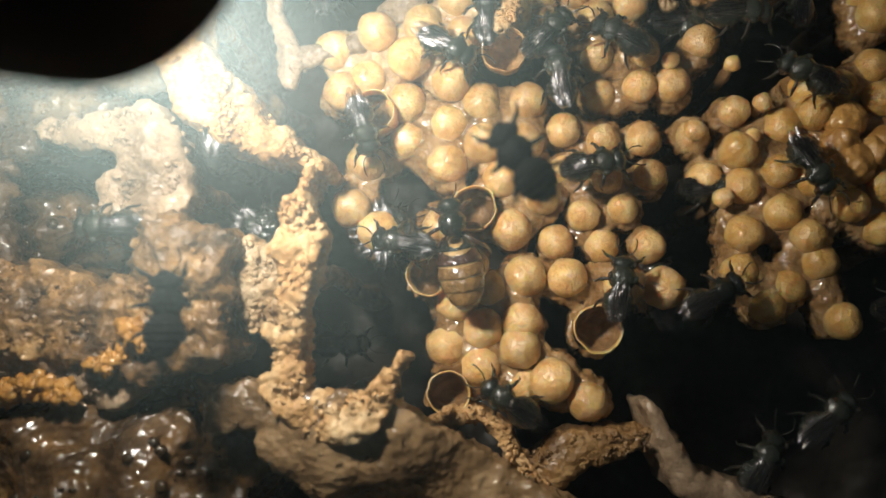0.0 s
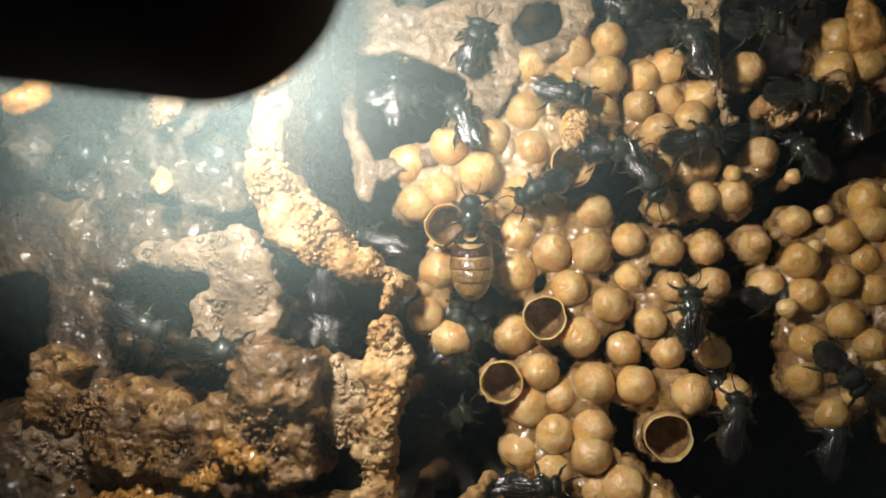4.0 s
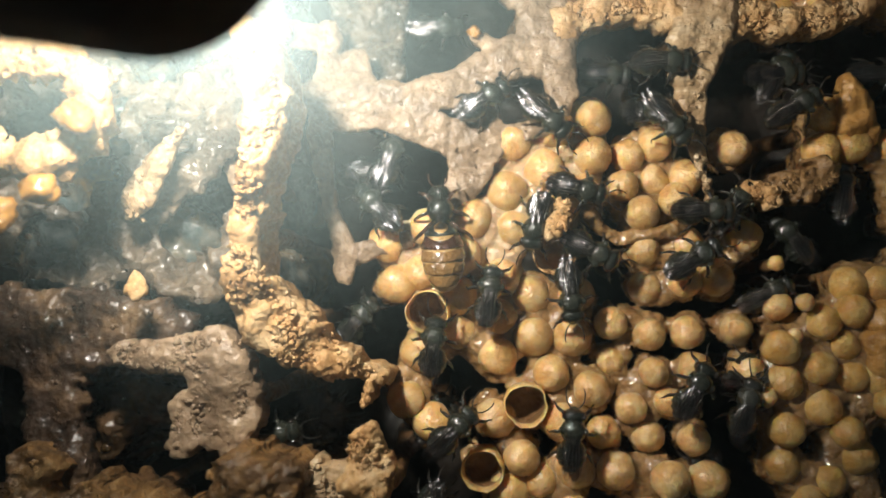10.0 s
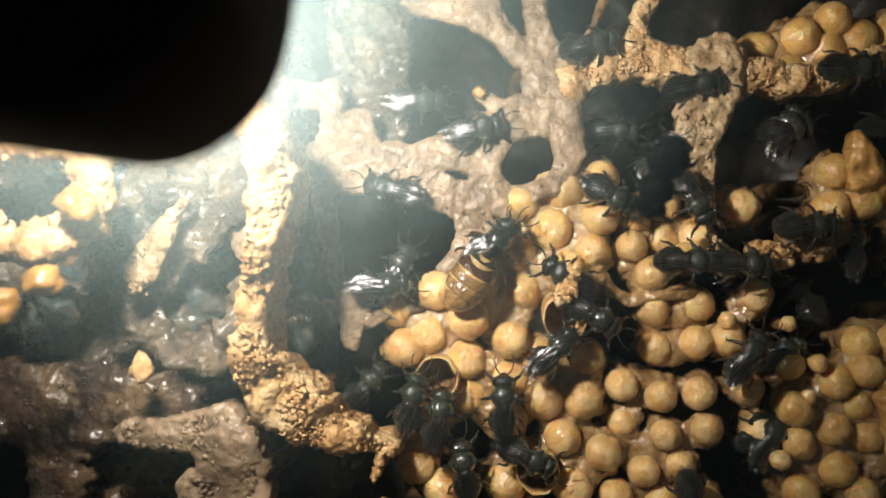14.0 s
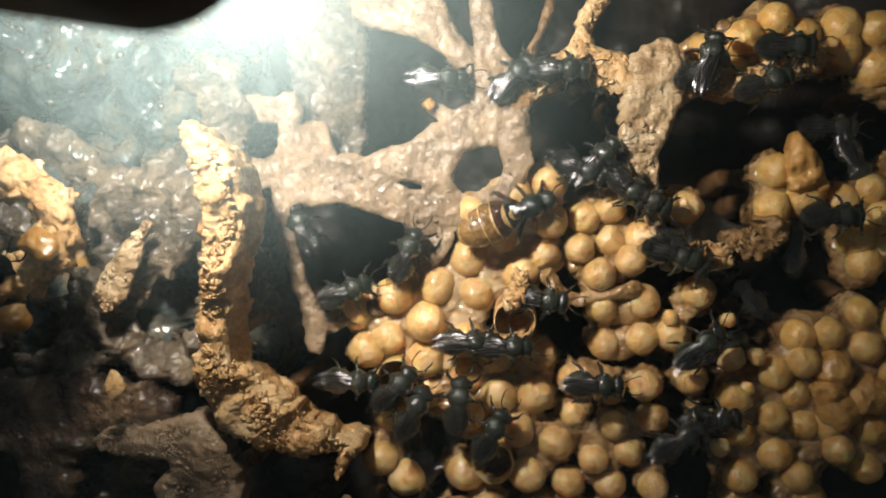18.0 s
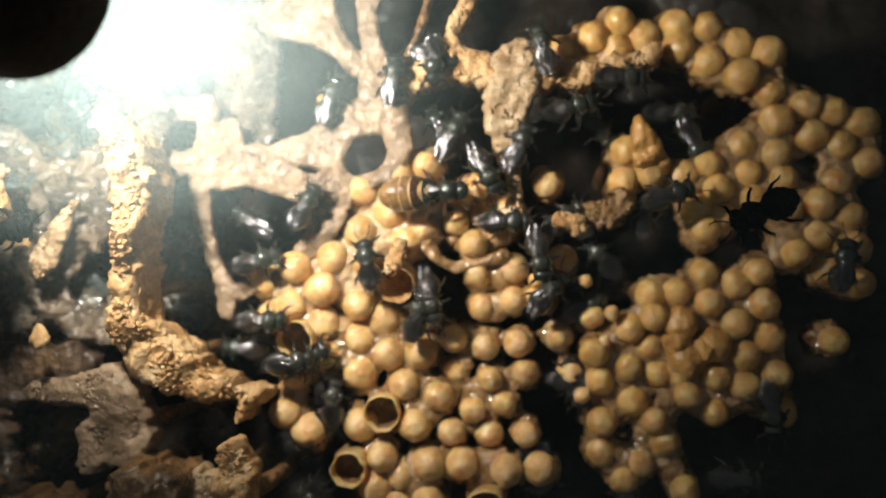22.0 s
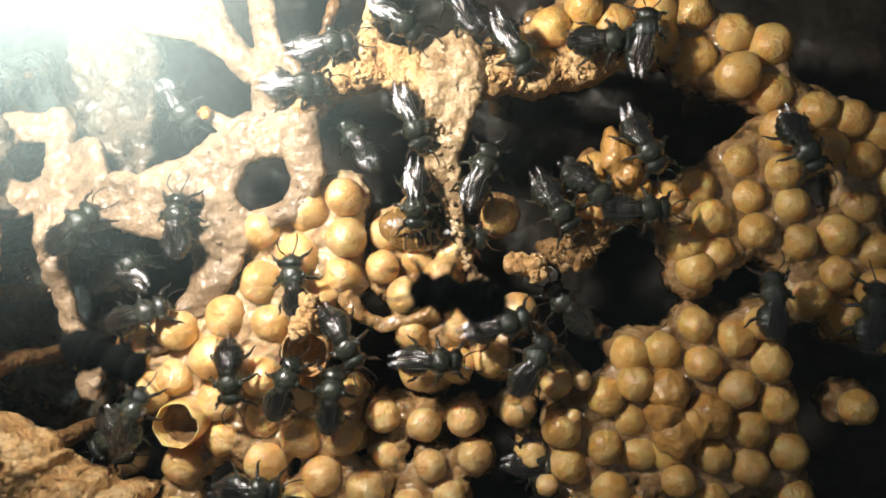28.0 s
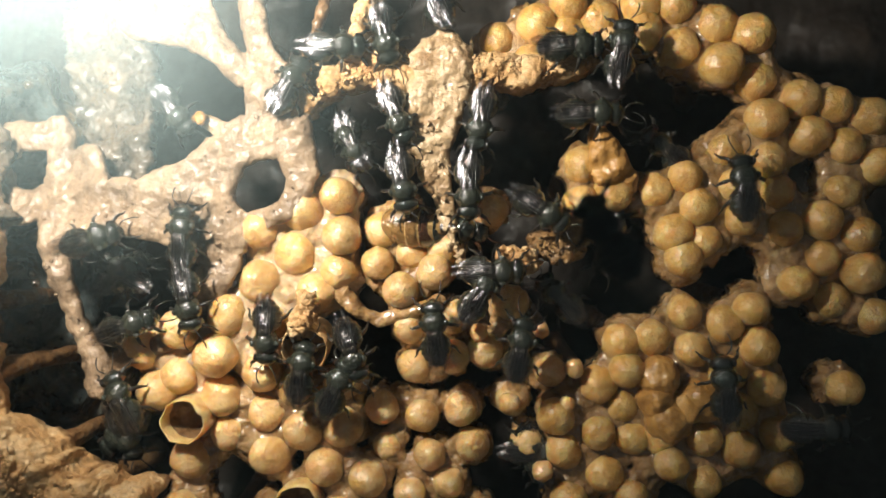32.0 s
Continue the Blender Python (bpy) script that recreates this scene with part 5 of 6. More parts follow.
    walk(bees[7], crawl([(0, 18.5, 5.7, 0.4, 152), (1, 18.6, 6.8, 0.4, 77), (2, 18.6, 7.9, 0.4, 2), (3.5, 18.7, 6.7, 0.4, 12), (6, 20.9, 7.5, 0.4, 2), (7, 21.0, 8.4, 0.4, 2), (8, 20.3, 8.5, 0.4, 2), (9, 21.3, 8.0, 0.4, 2), (11, 20.5, 8.5, 0.4, 1), (13, 19.1, 9.2, 0.4, 1), (17, 18.8, 4.5, 0.4, -1), (19, 13.5, -3.6, 0.4, -2), (21.5, 24.0, 8.5, -3.5, 49), (23, 26.3, 11.4, 0.4, -2), (25, 25.9, 11.5, 0.4, 57), (26.5, 28.4, 13.3, 0.4, 7), (28, 30.8, 15.0, 0.4, -44), (30, 27.8, 21.4, 0.4, -4), (32, 32.0, 19.7, 0.4, -5)]))
    walk(bees[8], crawl([(0, 14.0, 2.6, 0.4, 102), (2, 24.0, 8.5, -3.5, 30), (3.5, 19.7, 14.3, 0.4, 102), (6, 19.3, 14.0, 0.4, 112), (7, 19.0, 15.9, 0.4, 112), (8, 17.7, 17.3, 0.4, 72), (9, 20.1, 20.2, 0.4, 2), (11, 15.9, 18.8, 0.4, 1), (13, 17.5, 16.9, 0.4, 61), (17, 14.7, 16.9, 0.4, -1), (19, 15.8, 16.8, 0.4, -62), (19.83, 15.2, 17.9, -0.9, -121), (20.67, 14.6, 18.9, -2.2, -181), (21.5, 14.0, 20.0, -3.5, -240), (25, 14.0, 20.0, -3.5, -240), (26, 15.3, 22.7, -2.2, -295), (27, 16.5, 25.4, -0.9, -349), (28, 17.8, 28.1, 0.4, -404), (30, 14.6, 29.1, 0.4, -364), (32, 14.0, 26.5, 0.4, -365)]))
    walk(bees[9], crawl([(0, 16.5, -4.1, 0.4, 12), (2, 21.1, -5.6, 0.4, 22), (3.5, 18.4, -7.1, 0.4, 92), (6, 21.8, -4.4, 0.4, 22), (6.5, 22.5, -3.1, 0.4, -28), (7, 23.2, -1.9, 0.4, -78), (8, 23.5, -4.3, 0.4, -68), (8.5, 23.4, -6.4, 0.4, 12), (9, 23.4, -8.5, 0.4, 92), (11, 26.0, -5.0, -3.5, 53), (13, 26.0, -5.0, -3.5, 53), (17, 25.5, -2.4, 0.4, 89), (17.67, 25.7, -3.2, -0.9, 33), (18.33, 25.8, -4.1, -2.2, -23), (19, 26.0, -5.0, -3.5, -79), (32, 26.0, -5.0, -3.5, -79)]))
    walk(bees[10], crawl([(0, 18.5, -13.1, 0.4, 82), (1, 15.8, -17.7, 0.4, 32), (2, 13.1, -22.3, 0.4, -18), (3.5, 13.0, -24.0, -3.5, -94), (32, 13.0, -24.0, -3.5, -94)]))
    walk(bees[11], crawl([(0, 25.0, -13.5, 0.4, 32), (2, 23.8, -10.5, 0.4, 2), (3.5, 21.4, -15.3, 0.4, 72), (6, 23.1, -9.6, 0.4, 92), (6.33, 22.7, -10.8, -0.9, 145), (6.67, 22.4, -11.9, -2.2, 199), (7, 22.0, -13.0, -3.5, 253), (32, 22.0, -13.0, -3.5, 253)]))
    walk(bees[12], crawl([(0, 32.0, -3.9, 0.4, -58), (2, 27.0, -5.9, 0.4, -58), (3.5, 29.5, -10.2, 0.4, -58), (4.75, 28.7, -10.6, 0.4, -18), (6, 27.9, -11.1, 0.4, 22), (6.5, 26.9, -8.0, -1.5, 65), (7, 26.0, -5.0, -3.5, 107), (32, 26.0, -5.0, -3.5, 107)]))
    walk(bees[13], crawl([(0, 32.0, 2.8, 0.4, 152), (2, 29.0, 6.5, -3.5, 129), (32, 29.0, 6.5, -3.5, 129)]))
    walk(bees[14], crawl([(0, 28.1, -24.8, 0.4, 62), (2, 30.0, -16.0, -3.5, 78), (32, 30.0, -16.0, -3.5, 78)]))
    walk(bees[15], crawl([(0, -2.7, -17.7, -6.0, 2), (2, 0.0, -16.0, -3.5, 32), (3.5, 0.0, -16.0, -3.5, 32), (6, 1.7, -12.9, 0.4, 2), (6.5, 0.9, -14.4, -1.5, -58), (7, 0.0, -16.0, -3.5, -119), (32, 0.0, -16.0, -3.5, -119)]))
    walk(bees[16], crawl([(0, -10.0, -2.5, 5.0, 92), (2, -9.2, -2.9, 3.0, 102), (3.5, -8.9, -5.2, 5.0, 92), (6, -6.0, -1.0, -3.5, 55), (13, -6.0, -1.0, -3.5, 55), (17, -4.4, -0.5, 0.4, -1), (19, -3.0, 0.5, 0.4, -2), (21.5, -2.7, 1.0, 0.4, -2), (23, -3.0, 3.3, 0.4, 8), (25, -4.1, 0.4, 0.4, 57), (26.5, -5.0, -0.3, -1.5, 137), (28, -6.0, -1.0, -3.5, 216), (32, -6.0, -1.0, -3.5, 216)]))
    walk(bees[17], crawl([(0, 27.1, 7.5, 0.4, 2), (2, 26.9, 8.3, 0.4, 2), (3.5, 26.9, 11.0, 0.4, 2), (6, 27.2, 5.0, 0.4, 2), (7, 26.3, 4.5, 0.4, 2), (8, 25.2, 5.1, 0.4, 2), (8.5, 24.6, 6.8, -1.5, 56), (9, 24.0, 8.5, -3.5, 110), (10, 24.0, 8.8, -1.6, 55), (11, 23.9, 9.0, 0.4, 1), (13, 23.6, 8.8, 0.4, 1), (17, 21.4, 9.8, 0.4, -31), (19, 23.3, 10.0, 0.4, -2), (21.5, 19.7, 10.2, 0.4, -2), (23, 21.5, 9.3, 0.4, -2), (25, 21.9, 10.2, 0.4, -3), (28, 34.6, 17.9, 0.4, -64), (30, 23.3, 19.8, 0.4, -114), (32, 24.2, 20.1, 0.4, -105)]))
    walk(bees[18], crawl([(0, 32.6, -21.6, 0.4, 42), (2, 40.0, -14.0, -3.5, 46), (19, 40.0, -14.0, -3.5, 46), (20.25, 41.7, -9.5, -1.6, -8), (21.5, 43.4, -5.1, 0.4, -62), (23, 40.0, -14.0, -3.5, -111), (32, 40.0, -14.0, -3.5, -111)]))
    walk(bees[19], crawl([(0, -5.0, 11.5, -3.5, -78), (2, -0.9, 5.6, 0.4, -78), (2.5, -0.1, 6.4, 0.4, -21), (3, 0.8, 7.1, 0.4, 35), (3.5, 1.6, 7.9, 0.4, 92), (4.75, 0.2, 8.5, 0.4, 132), (6, -1.2, 9.0, 0.4, 172), (7, -5.0, 11.5, -3.5, 147), (9, -5.0, 11.5, -3.5, 147), (10, -3.4, 12.4, -1.6, 74), (11, -1.8, 13.3, 0.4, 1), (11.67, -1.8, 14.1, 0.4, 61), (12.33, -1.8, 14.9, 0.4, 121), (13, -1.9, 15.6, 0.4, 181), (15, -6.3, 12.2, 1.2, 135), (17, -10.8, 8.8, 2.0, 89), (19, -10.6, 8.5, 2.0, 88), (21.5, -12.5, 7.2, 3.0, 88), (23, -5.0, 11.5, -3.5, 30), (32, -5.0, 11.5, -3.5, 30)]))
    walk(bees[20], crawl([(0, -9.0, -9.0, -3.5, 62), (2, -8.6, -5.2, 0.0, 62), (2.75, -8.8, -7.1, -1.8, -17), (3.5, -9.0, -9.0, -3.5, -96), (32, -9.0, -9.0, -3.5, -96)]))
    walk(bees[21], crawl([(0, -9.0, -9.0, -3.5, 2), (2, -4.9, -7.5, 0.0, 2), (2.5, -6.3, -8.0, -1.2, -52), (3, -7.6, -8.5, -2.3, -106), (3.5, -9.0, -9.0, -3.5, -160), (32, -9.0, -9.0, -3.5, -160)]))
    walk(bees[22], crawl([(0, -9.0, -9.0, -3.5, 152), (2, -21.9, -9.1, 8.0, 152), (2.5, -22.4, -8.9, 7.7, 207), (3, -22.9, -8.7, 7.3, 262), (3.5, -23.4, -8.5, 7.0, 317), (6, -9.0, -9.0, -3.5, 358), (32, -9.0, -9.0, -3.5, 358)]))
    walk(bees[23], crawl([(0, 1.9, 14.6, 0.4, 82), (3.5, 1.9, 14.6, 0.4, 82), (6, 1.5, 14.6, 0.4, 2), (7, 3.0, 16.2, 0.4, 2), (8, 2.7, 16.3, 0.4, 12), (9, 3.4, 16.6, 0.4, 42), (11, 4.4, 16.7, 0.4, 21), (13, 2.9, 17.4, 0.4, 16), (17, 3.3, 25.6, 0.4, -1), (19, 5.0, 22.6, 0.4, -2), (21.5, 3.9, 21.9, 0.4, 68), (23, 5.4, 23.7, 0.4, 68), (25, -2.5, 27.6, 0.4, 17), (28, 0.0, 24.0, -3.5, -56), (32, 0.0, 24.0, -3.5, -56)]))
    walk(bees[24], crawl([(0, 24.0, 8.5, -3.5, -58), (2, 24.0, 8.5, -3.5, -58), (3.5, 15.2, 4.2, 0.4, -58), (6, 17.8, 3.4, 0.4, -58), (6.5, 18.1, 1.5, 0.4, 12), (7, 18.5, -0.3, 0.4, 82), (8, 19.4, -3.6, 0.4, 82), (9, 19.7, -7.6, 0.4, 82), (11, 20.8, -3.4, 0.4, 21), (12, 19.8, -5.2, 0.4, -29), (13, 18.8, -7.0, 0.4, -79), (17, 22.0, -13.0, -3.5, -62), (32, 22.0, -13.0, -3.5, -62)]))
    walk(bees[25], crawl([(0, 24.1, 16.2, 0.4, 2), (3.5, 24.1, 16.2, 0.4, 2), (6, 24.5, 14.6, 0.4, 2), (7, 23.6, 16.4, 0.4, 2), (8, 18.8, 13.7, 0.4, -58), (9, 18.4, 14.9, 0.4, -38), (11, 18.5, 15.2, 0.4, -59), (13, 19.6, 13.9, 0.4, -59), (17, 19.0, 15.0, 0.4, -51), (19, 18.8, 15.6, 0.4, -42), (21.5, 18.3, 15.1, 0.4, -62), (23, 19.0, 14.2, 0.4, -62), (25, 17.9, 15.6, 0.4, -33), (28, 18.4, 15.1, 0.4, -94), (30, 18.4, 15.7, 0.4, -84), (32, 18.1, 16.2, 0.4, -85)]))
    walk(bees[26], crawl([(0, 14.0, 20.0, -3.5, -43), (3.5, 14.0, 20.0, -3.5, -43), (6, 10.1, 14.3, 0.4, -43), (7, 6.8, 16.4, 0.4, -38), (7.5, 9.6, 14.8, 0.4, 12), (8, 12.4, 13.2, 0.4, 62), (9, 10.8, 13.7, 0.4, 2), (11, 8.4, 16.5, 0.4, -49), (13, 13.7, 13.9, 0.4, -39), (17, 11.0, 16.7, 0.4, 19), (19, 22.3, 17.7, 0.4, 58), (21.5, 21.3, 17.1, 0.4, 58), (23, 22.5, 16.5, 0.4, 78), (25, 22.3, 16.5, 0.4, 77), (28, 23.0, 16.4, 0.4, 66), (30, 22.6, 15.0, 0.4, 96), (30.67, 22.7, 15.1, 0.4, 152), (31.33, 22.8, 15.2, 0.4, 209), (32, 22.9, 15.3, 0.4, 265)]))
    walk(bees[27], crawl([(0, 14.0, 20.0, -3.5, -108), (3.5, 14.0, 20.0, -3.5, -108), (6, 8.1, 7.9, 0.4, -108), (7, 7.6, 8.0, 0.4, -108), (8, 8.6, 8.3, 0.4, -98), (9, 8.4, 7.6, 0.4, -98), (11, 8.5, 7.1, 0.4, -109), (12, 7.1, 9.0, 0.4, -39), (13, 5.8, 10.8, 0.4, 31), (17, 1.3, 9.5, 0.4, 39), (19, 1.2, 11.3, 0.4, 88), (21.5, 2.5, 12.1, 0.4, 78), (23, -1.0, 12.8, 0.4, 8), (25, 0.1, 14.6, 0.4, 17), (28, 1.1, 14.3, 0.4, 86), (30, 1.2, 14.1, 0.4, 86), (32, 1.5, 13.6, 0.4, 85)]))
    walk(bees[28], crawl([(0, 1.0, -9.0, -3.5, 2), (3.5, 1.0, -9.0, -3.5, 2), (6, 9.9, -2.3, 0.4, 2), (6.5, 12.3, -3.1, 0.4, -78), (7, 14.8, -3.8, 0.4, -158), (7.33, 18.9, -1.9, -0.9, -217), (7.67, 22.9, 0.1, -2.2, -276), (8, 27.0, 2.0, -3.5, -334), (25, 27.0, 2.0, -3.5, -334), (28, 25.7, 2.8, 0.4, -304), (30, 25.6, 2.1, 0.4, -304), (32, 25.5, 3.3, 0.4, -285)]))
    walk(bees[29], crawl([(0, 22.0, -13.0, -3.5, 97), (3.5, 22.0, -13.0, -3.5, 97), (6, 14.9, -9.9, 0.4, 97), (7, 12.0, -11.0, 0.4, 152), (7.5, 12.0, -12.2, 0.4, 82), (8, 12.1, -13.4, 0.4, 12), (8.5, 12.1, -12.9, 0.4, 92), (9, 12.0, -12.4, 0.4, 172), (9.67, 11.6, -10.4, 0.4, 115), (10.33, 11.1, -8.4, 0.4, 58), (11, 10.7, -6.4, 0.4, 1), (13, 8.6, -5.2, 0.4, 1), (15, 4.8, -7.1, -1.5, -76), (17, 1.0, -9.0, -3.5, -153), (32, 1.0, -9.0, -3.5, -153)]))
    walk(bees[30], crawl([(0, -9.0, -9.0, -3.5, -38), (6, -9.0, -9.0, -3.5, -38), (7, -9.4, -6.1, 6.0, -38), (8, -7.8, -9.0, 4.0, -58), (9, -9.0, -9.0, -3.5, -58), (32, -9.0, -9.0, -3.5, -58)]))
    walk(bees[31], crawl([(0, -9.0, -9.0, -3.5, 2), (6, -9.0, -9.0, -3.5, 2), (7, -18.7, -11.1, 8.0, 2), (8, -17.0, -11.9, 7.0, 2), (9, -9.0, -9.0, -3.5, 20), (32, -9.0, -9.0, -3.5, 20)]))
    walk(bees[32], crawl([(0, -5.0, 11.5, -3.5, 92), (7, -5.0, 11.5, -3.5, 92), (8, 1.3, 13.1, 0.4, 92), (8.5, -1.3, 10.6, 0.4, 137), (9, -3.8, 8.0, 0.4, 182), (10, -4.0, 8.0, 0.4, 136), (11, -4.1, 7.9, 0.4, 91), (12, -4.2, 7.5, 0.4, 46), (13, -4.4, 7.1, 0.4, 1), (17, -3.8, 7.2, 0.4, 24), (19, -3.9, 7.3, 0.4, 18), (21.5, -3.7, 7.0, 0.4, 18), (23, -1.7, 8.3, 0.4, 8), (25, -2.8, 7.9, 0.4, 27), (28, -2.1, 8.0, 0.4, 16), (30, -3.4, 7.5, 0.4, 16), (32, -3.3, 7.4, 0.4, 15)]))
    walk(bees[33], crawl([(0, 24.0, 8.5, -3.5, 2), (7, 24.0, 8.5, -3.5, 2), (8, 15.6, 8.4, 0.4, 2), (9, 17.2, 7.5, 0.4, 2), (11, 22.5, 2.1, 0.4, 61), (13, 23.1, 1.7, 0.4, 61), (17, 24.3, 2.8, 0.4, 19), (19, 24.4, 2.0, 0.4, 58), (21.5, 23.5, 1.7, 0.4, 38), (23, 24.0, 8.5, -3.5, 86), (24, 21.8, 6.5, -1.6, 41), (25, 19.6, 4.4, 0.4, -3), (28, 18.7, 3.6, 0.4, -4), (30, 21.4, 9.1, 0.4, -4), (32, 24.0, 9.1, 0.4, -5)]))
    walk(bees[34], crawl([(0, -9.0, -9.0, -3.5, 12), (7, -9.0, -9.0, -3.5, 12), (8, -13.1, -9.8, 7.0, 12), (9, -14.5, -10.4, 6.0, 2), (11, -9.0, -9.0, -3.5, 15), (32, -9.0, -9.0, -3.5, 15)]))
    walk(bees[35], crawl([(0, 1.0, -9.0, -3.5, -78), (8, 1.0, -9.0, -3.5, -78), (9, 12.3, -1.1, 0.4, -78), (11, 9.4, 2.1, 0.4, -89), (11.67, 9.2, 2.0, 0.4, -32), (12.33, 9.0, 2.0, 0.4, 24), (13, 8.8, 1.9, 0.4, 81), (14.33, 9.0, 2.3, 0.4, 27), (15.67, 9.2, 2.8, 0.4, -27), (17, 9.5, 3.2, 0.4, -81), (18, 9.0, 2.7, 0.4, -1), (19, 8.6, 2.2, 0.4, 78), (21.5, -5.0, 11.5, -3.5, 146), (32, -5.0, 11.5, -3.5, 146)]))
    walk(bees[36], crawl([(0, 28.0, 20.0, -3.5, 62), (8, 28.0, 20.0, -3.5, 62), (9, 28.4, 20.1, 0.4, 62), (11, 27.4, 12.1, 0.4, 1), (13, 27.4, 11.8, 0.4, 1), (17, 33.0, 12.2, 0.4, -1), (19, 35.4, 12.9, 0.4, -2), (21.5, 34.8, 11.6, 0.4, 18), (23, 34.4, 12.2, 0.4, 8), (25, 33.5, 13.1, 0.4, -3), (28, 33.8, 13.2, 0.4, -4), (30, 33.8, 13.0, 0.4, -4), (31, 33.4, 11.7, -1.5, -56), (32, 33.0, 10.5, -3.5, -108)]))
    walk(bees[37], crawl([(0, 0.0, 24.0, -3.5, 1), (11, 0.0, 24.0, -3.5, 1), (13, -4.6, 21.5, 0.4, 1), (17, 13.9, 23.0, 0.4, -1), (19, 13.9, 25.9, 0.4, -2), (20.25, 14.0, 25.8, 0.4, -47), (21.5, 14.1, 25.6, 0.4, -92), (23, 14.2, 25.2, 0.4, -92), (25, 14.6, 25.5, 0.4, -88), (26.5, 13.5, 26.0, 0.4, -41), (28, 12.4, 26.5, 0.4, 6), (29, 13.2, 23.2, -1.5, -35), (30, 14.0, 20.0, -3.5, -76), (32, 14.0, 20.0, -3.5, -76)]))
    walk(bees[38], crawl([(0, 18.0, 17.0, -3.5, 1), (11, 18.0, 17.0, -3.5, 1), (13, 19.3, 22.2, 0.4, 1), (17, 22.4, 23.2, 0.4, 59), (19, 26.7, 25.2, 0.4, -2), (21.5, 27.4, 18.9, 0.4, -2), (23, 22.3, 23.4, 0.4, 58), (24, 20.6, 21.9, 0.4, -13), (25, 18.9, 20.3, 0.4, -83), (28, 18.5, 20.7, 0.4, -74), (30, 18.6, 21.0, 0.4, -64), (32, 18.1, 21.1, 0.4, -75)]))
    walk(bees[39], crawl([(0, 28.0, 20.0, -3.5, 1), (11, 28.0, 20.0, -3.5, 1), (13, 31.8, 22.5, 0.4, 1), (17, 30.3, 25.9, 0.4, -1), (19, 32.5, 25.8, 0.4, -2), (21.5, 30.7, 23.5, 0.4, -2), (23, 32.0, 21.5, 0.4, -2), (25, 31.6, 22.3, 0.4, -3), (28, 35.1, 25.1, 0.4, 76), (30, 35.1, 24.0, 0.4, 76), (32, 34.6, 23.9, 0.4, 75)]))
    walk(bees[40], crawl([(0, 14.0, 20.0, -3.5, 1), (11, 14.0, 20.0, -3.5, 1), (13, 12.5, 26.3, 0.4, 1), (15, 11.1, 25.2, 0.4, 45), (17, 9.8, 24.1, 0.4, 89), (18, 10.1, 24.2, 0.4, 44), (19, 10.4, 24.3, 0.4, -2), (20.25, 10.2, 24.1, 0.4, 43), (21.5, 10.0, 24.0, 0.4, 88), (23, 10.9, 23.4, 0.4, 58), (25, 10.2, 23.8, 0.4, 57), (28, 10.2, 23.8, 0.4, -4), (30, 10.1, 23.7, 0.4, 56), (32, 10.4, 24.0, 0.4, 55)]))
    walk(bees[41], crawl([(0, 14.0, 20.0, -3.5, -2), (17, 14.0, 20.0, -3.5, -2), (19, 18.8, 28.3, 0.4, -2), (21.5, 12.9, 29.0, 0.4, -2), (23, 18.0, 17.0, -3.5, -67), (25, 18.0, 17.0, -3.5, -67), (28, 26.0, 25.4, 0.4, -64), (30, 22.9, 25.5, 0.4, -4), (31, 20.3, 26.2, 0.4, -45), (32, 17.8, 27.0, 0.4, -85)]))
    walk(bees[42], crawl([(0, 1.0, -9.0, -3.5, 88), (21.5, 1.0, -9.0, -3.5, 88), (23, 8.9, 2.3, 0.4, 88), (25, 8.9, 3.4, 0.4, 87), (28, 8.2, 2.2, 0.4, 66), (30, 8.3, 1.1, 0.4, 86), (32, 9.5, 3.0, 0.4, 75)]))
    walk(bees[43], crawl([(0, 36.0, 20.0, -3.5, -3), (23, 36.0, 20.0, -3.5, -3), (25, 32.4, 25.5, 0.4, -3), (28, 32.2, 25.3, 0.4, -4), (30, 31.7, 25.3, 0.4, 56), (32, 31.1, 24.7, 0.4, -5)]))
    walk(bees[44], crawl([(0, 33.0, 10.5, -3.5, 86), (25, 33.0, 10.5, -3.5, 86), (28, 42.5, 6.1, 0.4, 86), (30, 40.6, 2.8, 0.4, 96), (32, 39.5, -0.6, 0.4, 90)]))
    walk(bees[45], crawl([(0, 38.0, 17.0, -3.5, -64), (25, 38.0, 17.0, -3.5, -64), (28, 45.3, 17.1, 0.4, -64), (30, 43.5, 19.3, 0.4, -84), (30.67, 43.1, 17.3, 0.4, -26), (31.33, 42.7, 15.4, 0.4, 32), (32, 42.2, 13.4, 0.4, 90)]))
    walk(bees[46], crawl([(0, 49.1, 4.9, 0.4, 76), (28, 49.1, 4.9, 0.4, 76), (29, 48.5, 5.6, 0.4, 6), (30, 48.0, 6.3, 0.4, -64), (30.67, 44.6, 9.9, -0.9, -118), (31.33, 41.3, 13.4, -2.2, -173), (32, 38.0, 17.0, -3.5, -227)]))
    walk(bees[47], crawl([(0, 40.0, -14.0, -3.5, -4), (28, 40.0, -14.0, -3.5, -4), (30, 43.5, -1.9, 0.4, -4), (32, 45.5, -3.8, 0.4, -5)]))
    walk(bees[48], crawl([(0, 1.0, -9.0, -3.5, 40), (11, 1.0, -9.0, -3.5, 40), (13, 0.1, -3.4, 0.4, 80), (18, 1.5, -2.6, 0.4, 60), (22, 1.2, -2.0, -0.6, 30), (24.5, 1.0, -2.4, 0.4, 10), (28, -3.0, 0.6, 0.2, 70), (30, -3.9, 1.7, 0.2, 100), (32, -4.1, 1.9, 0.2, 110)]))
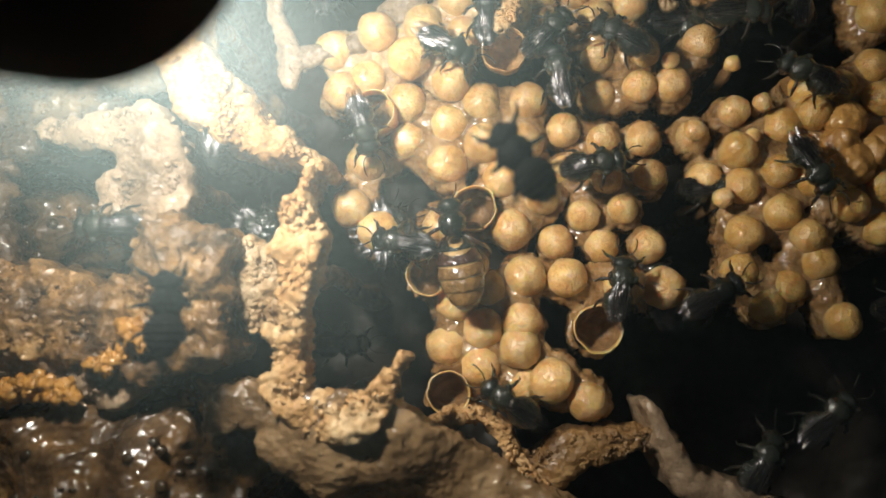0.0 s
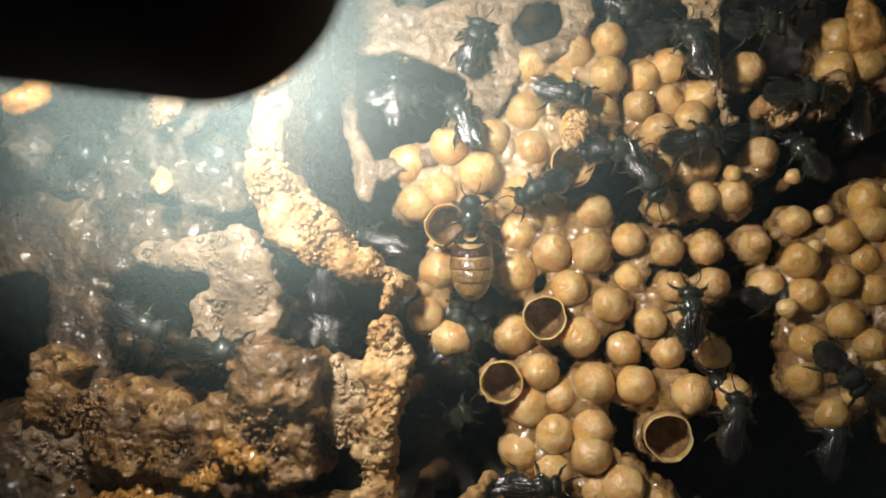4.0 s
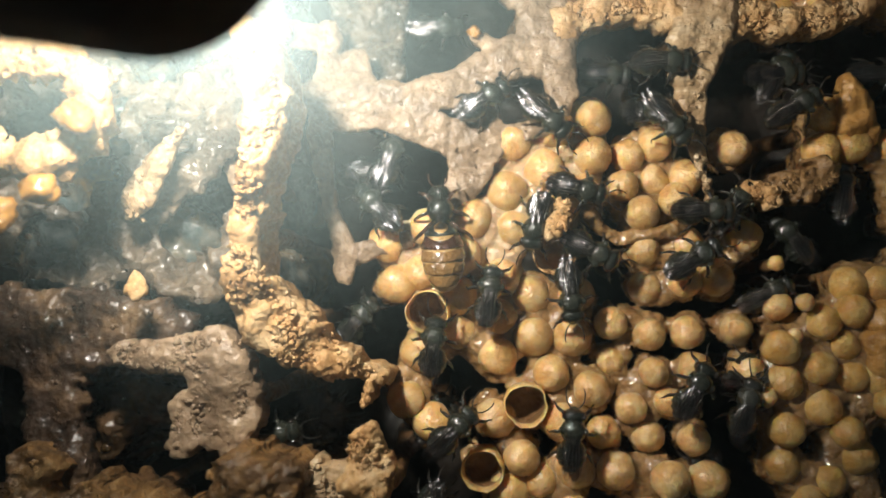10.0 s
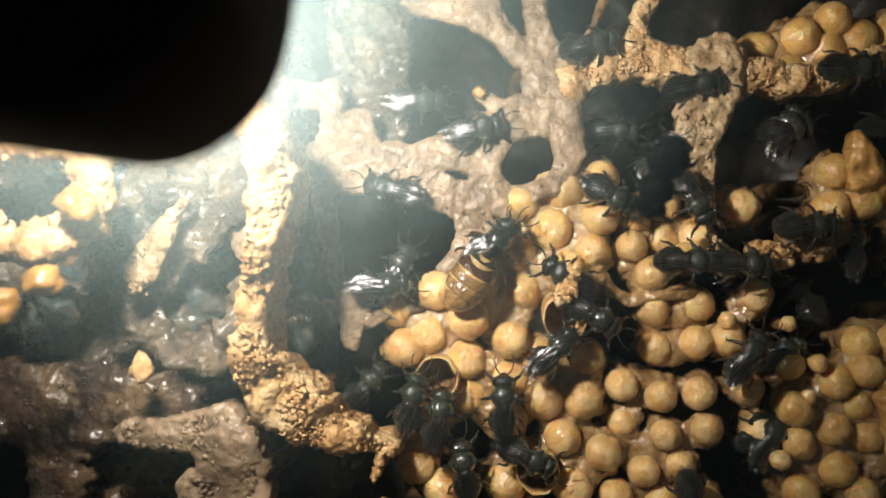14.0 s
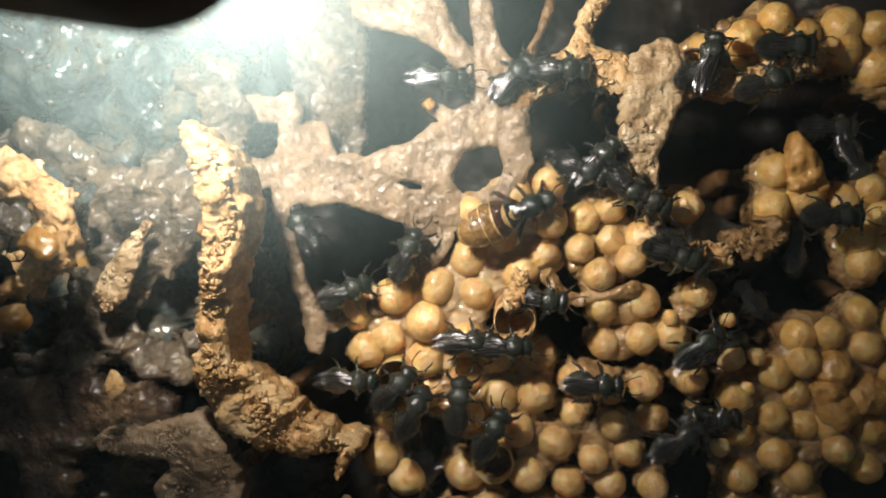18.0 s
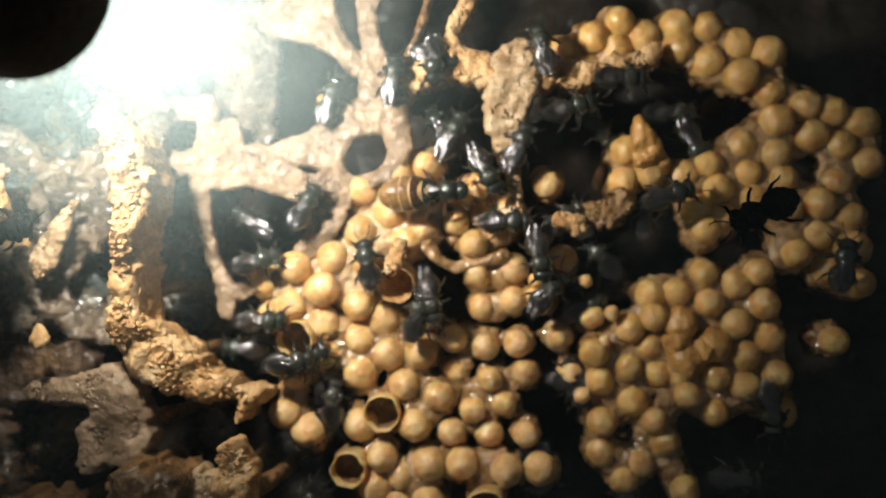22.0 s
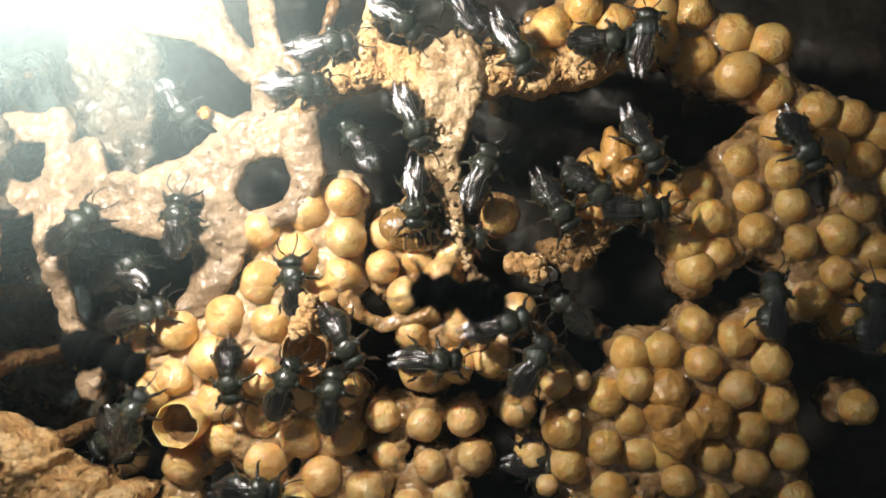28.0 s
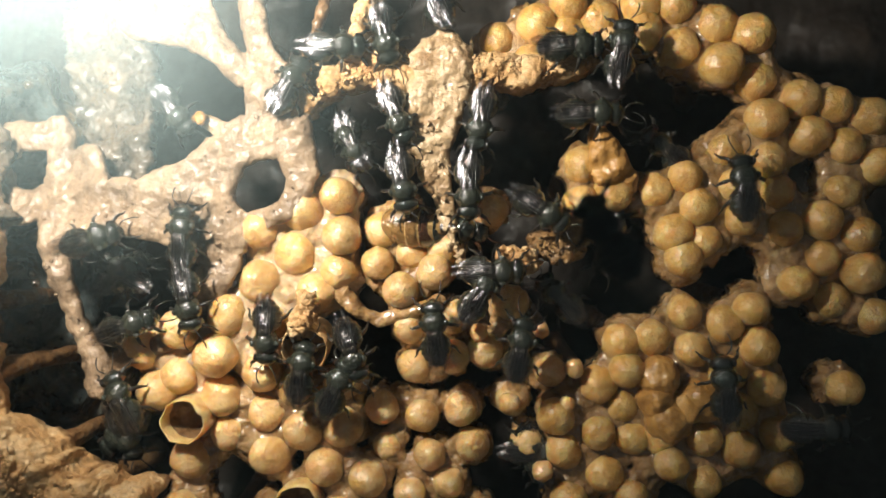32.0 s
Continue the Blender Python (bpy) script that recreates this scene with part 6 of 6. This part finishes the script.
    walk(bees[49], crawl([(0, 22.0, -13.0, -3.5, 100), (16, 22.0, -13.0, -3.5, 100), (18, 7.8, -4.4, 0.6, 60), (20, 9.8, -1.4, 0.6, 40), (22, 11.8, 1.7, 0.6, 70), (25, 12.1, 1.9, 0.6, 110), (28, 11.6, 1.2, 0.6, 80), (32, 12.0, 1.6, 0.6, 60)]))
    walk(bees[50], crawl([(0, 18.0, 17.0, -3.5, 20), (15, 18.0, 17.0, -3.5, 20), (18, 20.3, 14.4, 0.4, -30), (20, 18.2, 16.6, 0.4, 30), (22, 15.5, 18.2, 0.2, 60), (24.5, 14.0, 20.0, -3.5, 120), (32, 14.0, 20.0, -3.5, 120)]))
    walk(bees[51], crawl([(0, 24.0, 8.5, -3.5, 0), (15, 24.0, 8.5, -3.5, 0), (18, 23.3, 9.9, 0.4, -40), (22, 23.0, 6.8, 0.4, -80), (24.5, 23.3, 3.3, 0.4, -60), (28, 23.6, 5.8, 0.4, 10), (30, 23.6, 7.3, 0.4, 40), (32, 23.0, 7.6, 0.4, 55)]))
    walk(bees[52], crawl([(0, 28.0, 20.0, -3.5, 10), (14, 28.0, 20.0, -3.5, 10), (18, 25.3, 24.9, 0.8, 70), (22, 24.1, 25.6, 0.8, 100), (26, 23.0, 27.6, 0.8, 130), (30, 21.9, 29.0, 0.8, 120), (32, 21.6, 29.2, 0.8, 110)]))
    walk(bees[53], crawl([(0, 26.0, -5.0, -3.5, 0), (16, 26.0, -5.0, -3.5, 0), (18, 22.6, -4.9, 0.4, 30), (20, 23.8, -5.2, -1.4, 10), (22, 26.0, -5.0, -3.5, -10), (32, 26.0, -5.0, -3.5, -10)]))
    walk(bees[54], crawl([(0, 28.0, 20.0, -3.5, 60), (15, 28.0, 20.0, -3.5, 60), (18, 29.6, 23.0, 0.6, 20), (22, 29.0, 19.0, -3.5, -50), (26, 28.6, 16.0, -3.0, -80), (28, 28.2, 14.0, 0.2, -60), (32, 27.9, 13.2, 0.2, -40)]))
    walk(bees[55], crawl([(0, -5.0, 11.5, -3.5, 0), (11, -5.0, 11.5, -3.5, 0), (13, -2.9, 7.8, 0.4, 40), (17, -6.0, 11.5, -1.5, 100), (22, -12.7, 14.3, 3.2, 160), (25, -9.0, 14.6, 1.4, 90), (30, -5.4, 14.2, 1.4, 20), (32, -5.0, 14.0, 1.4, 10)]))


motions()
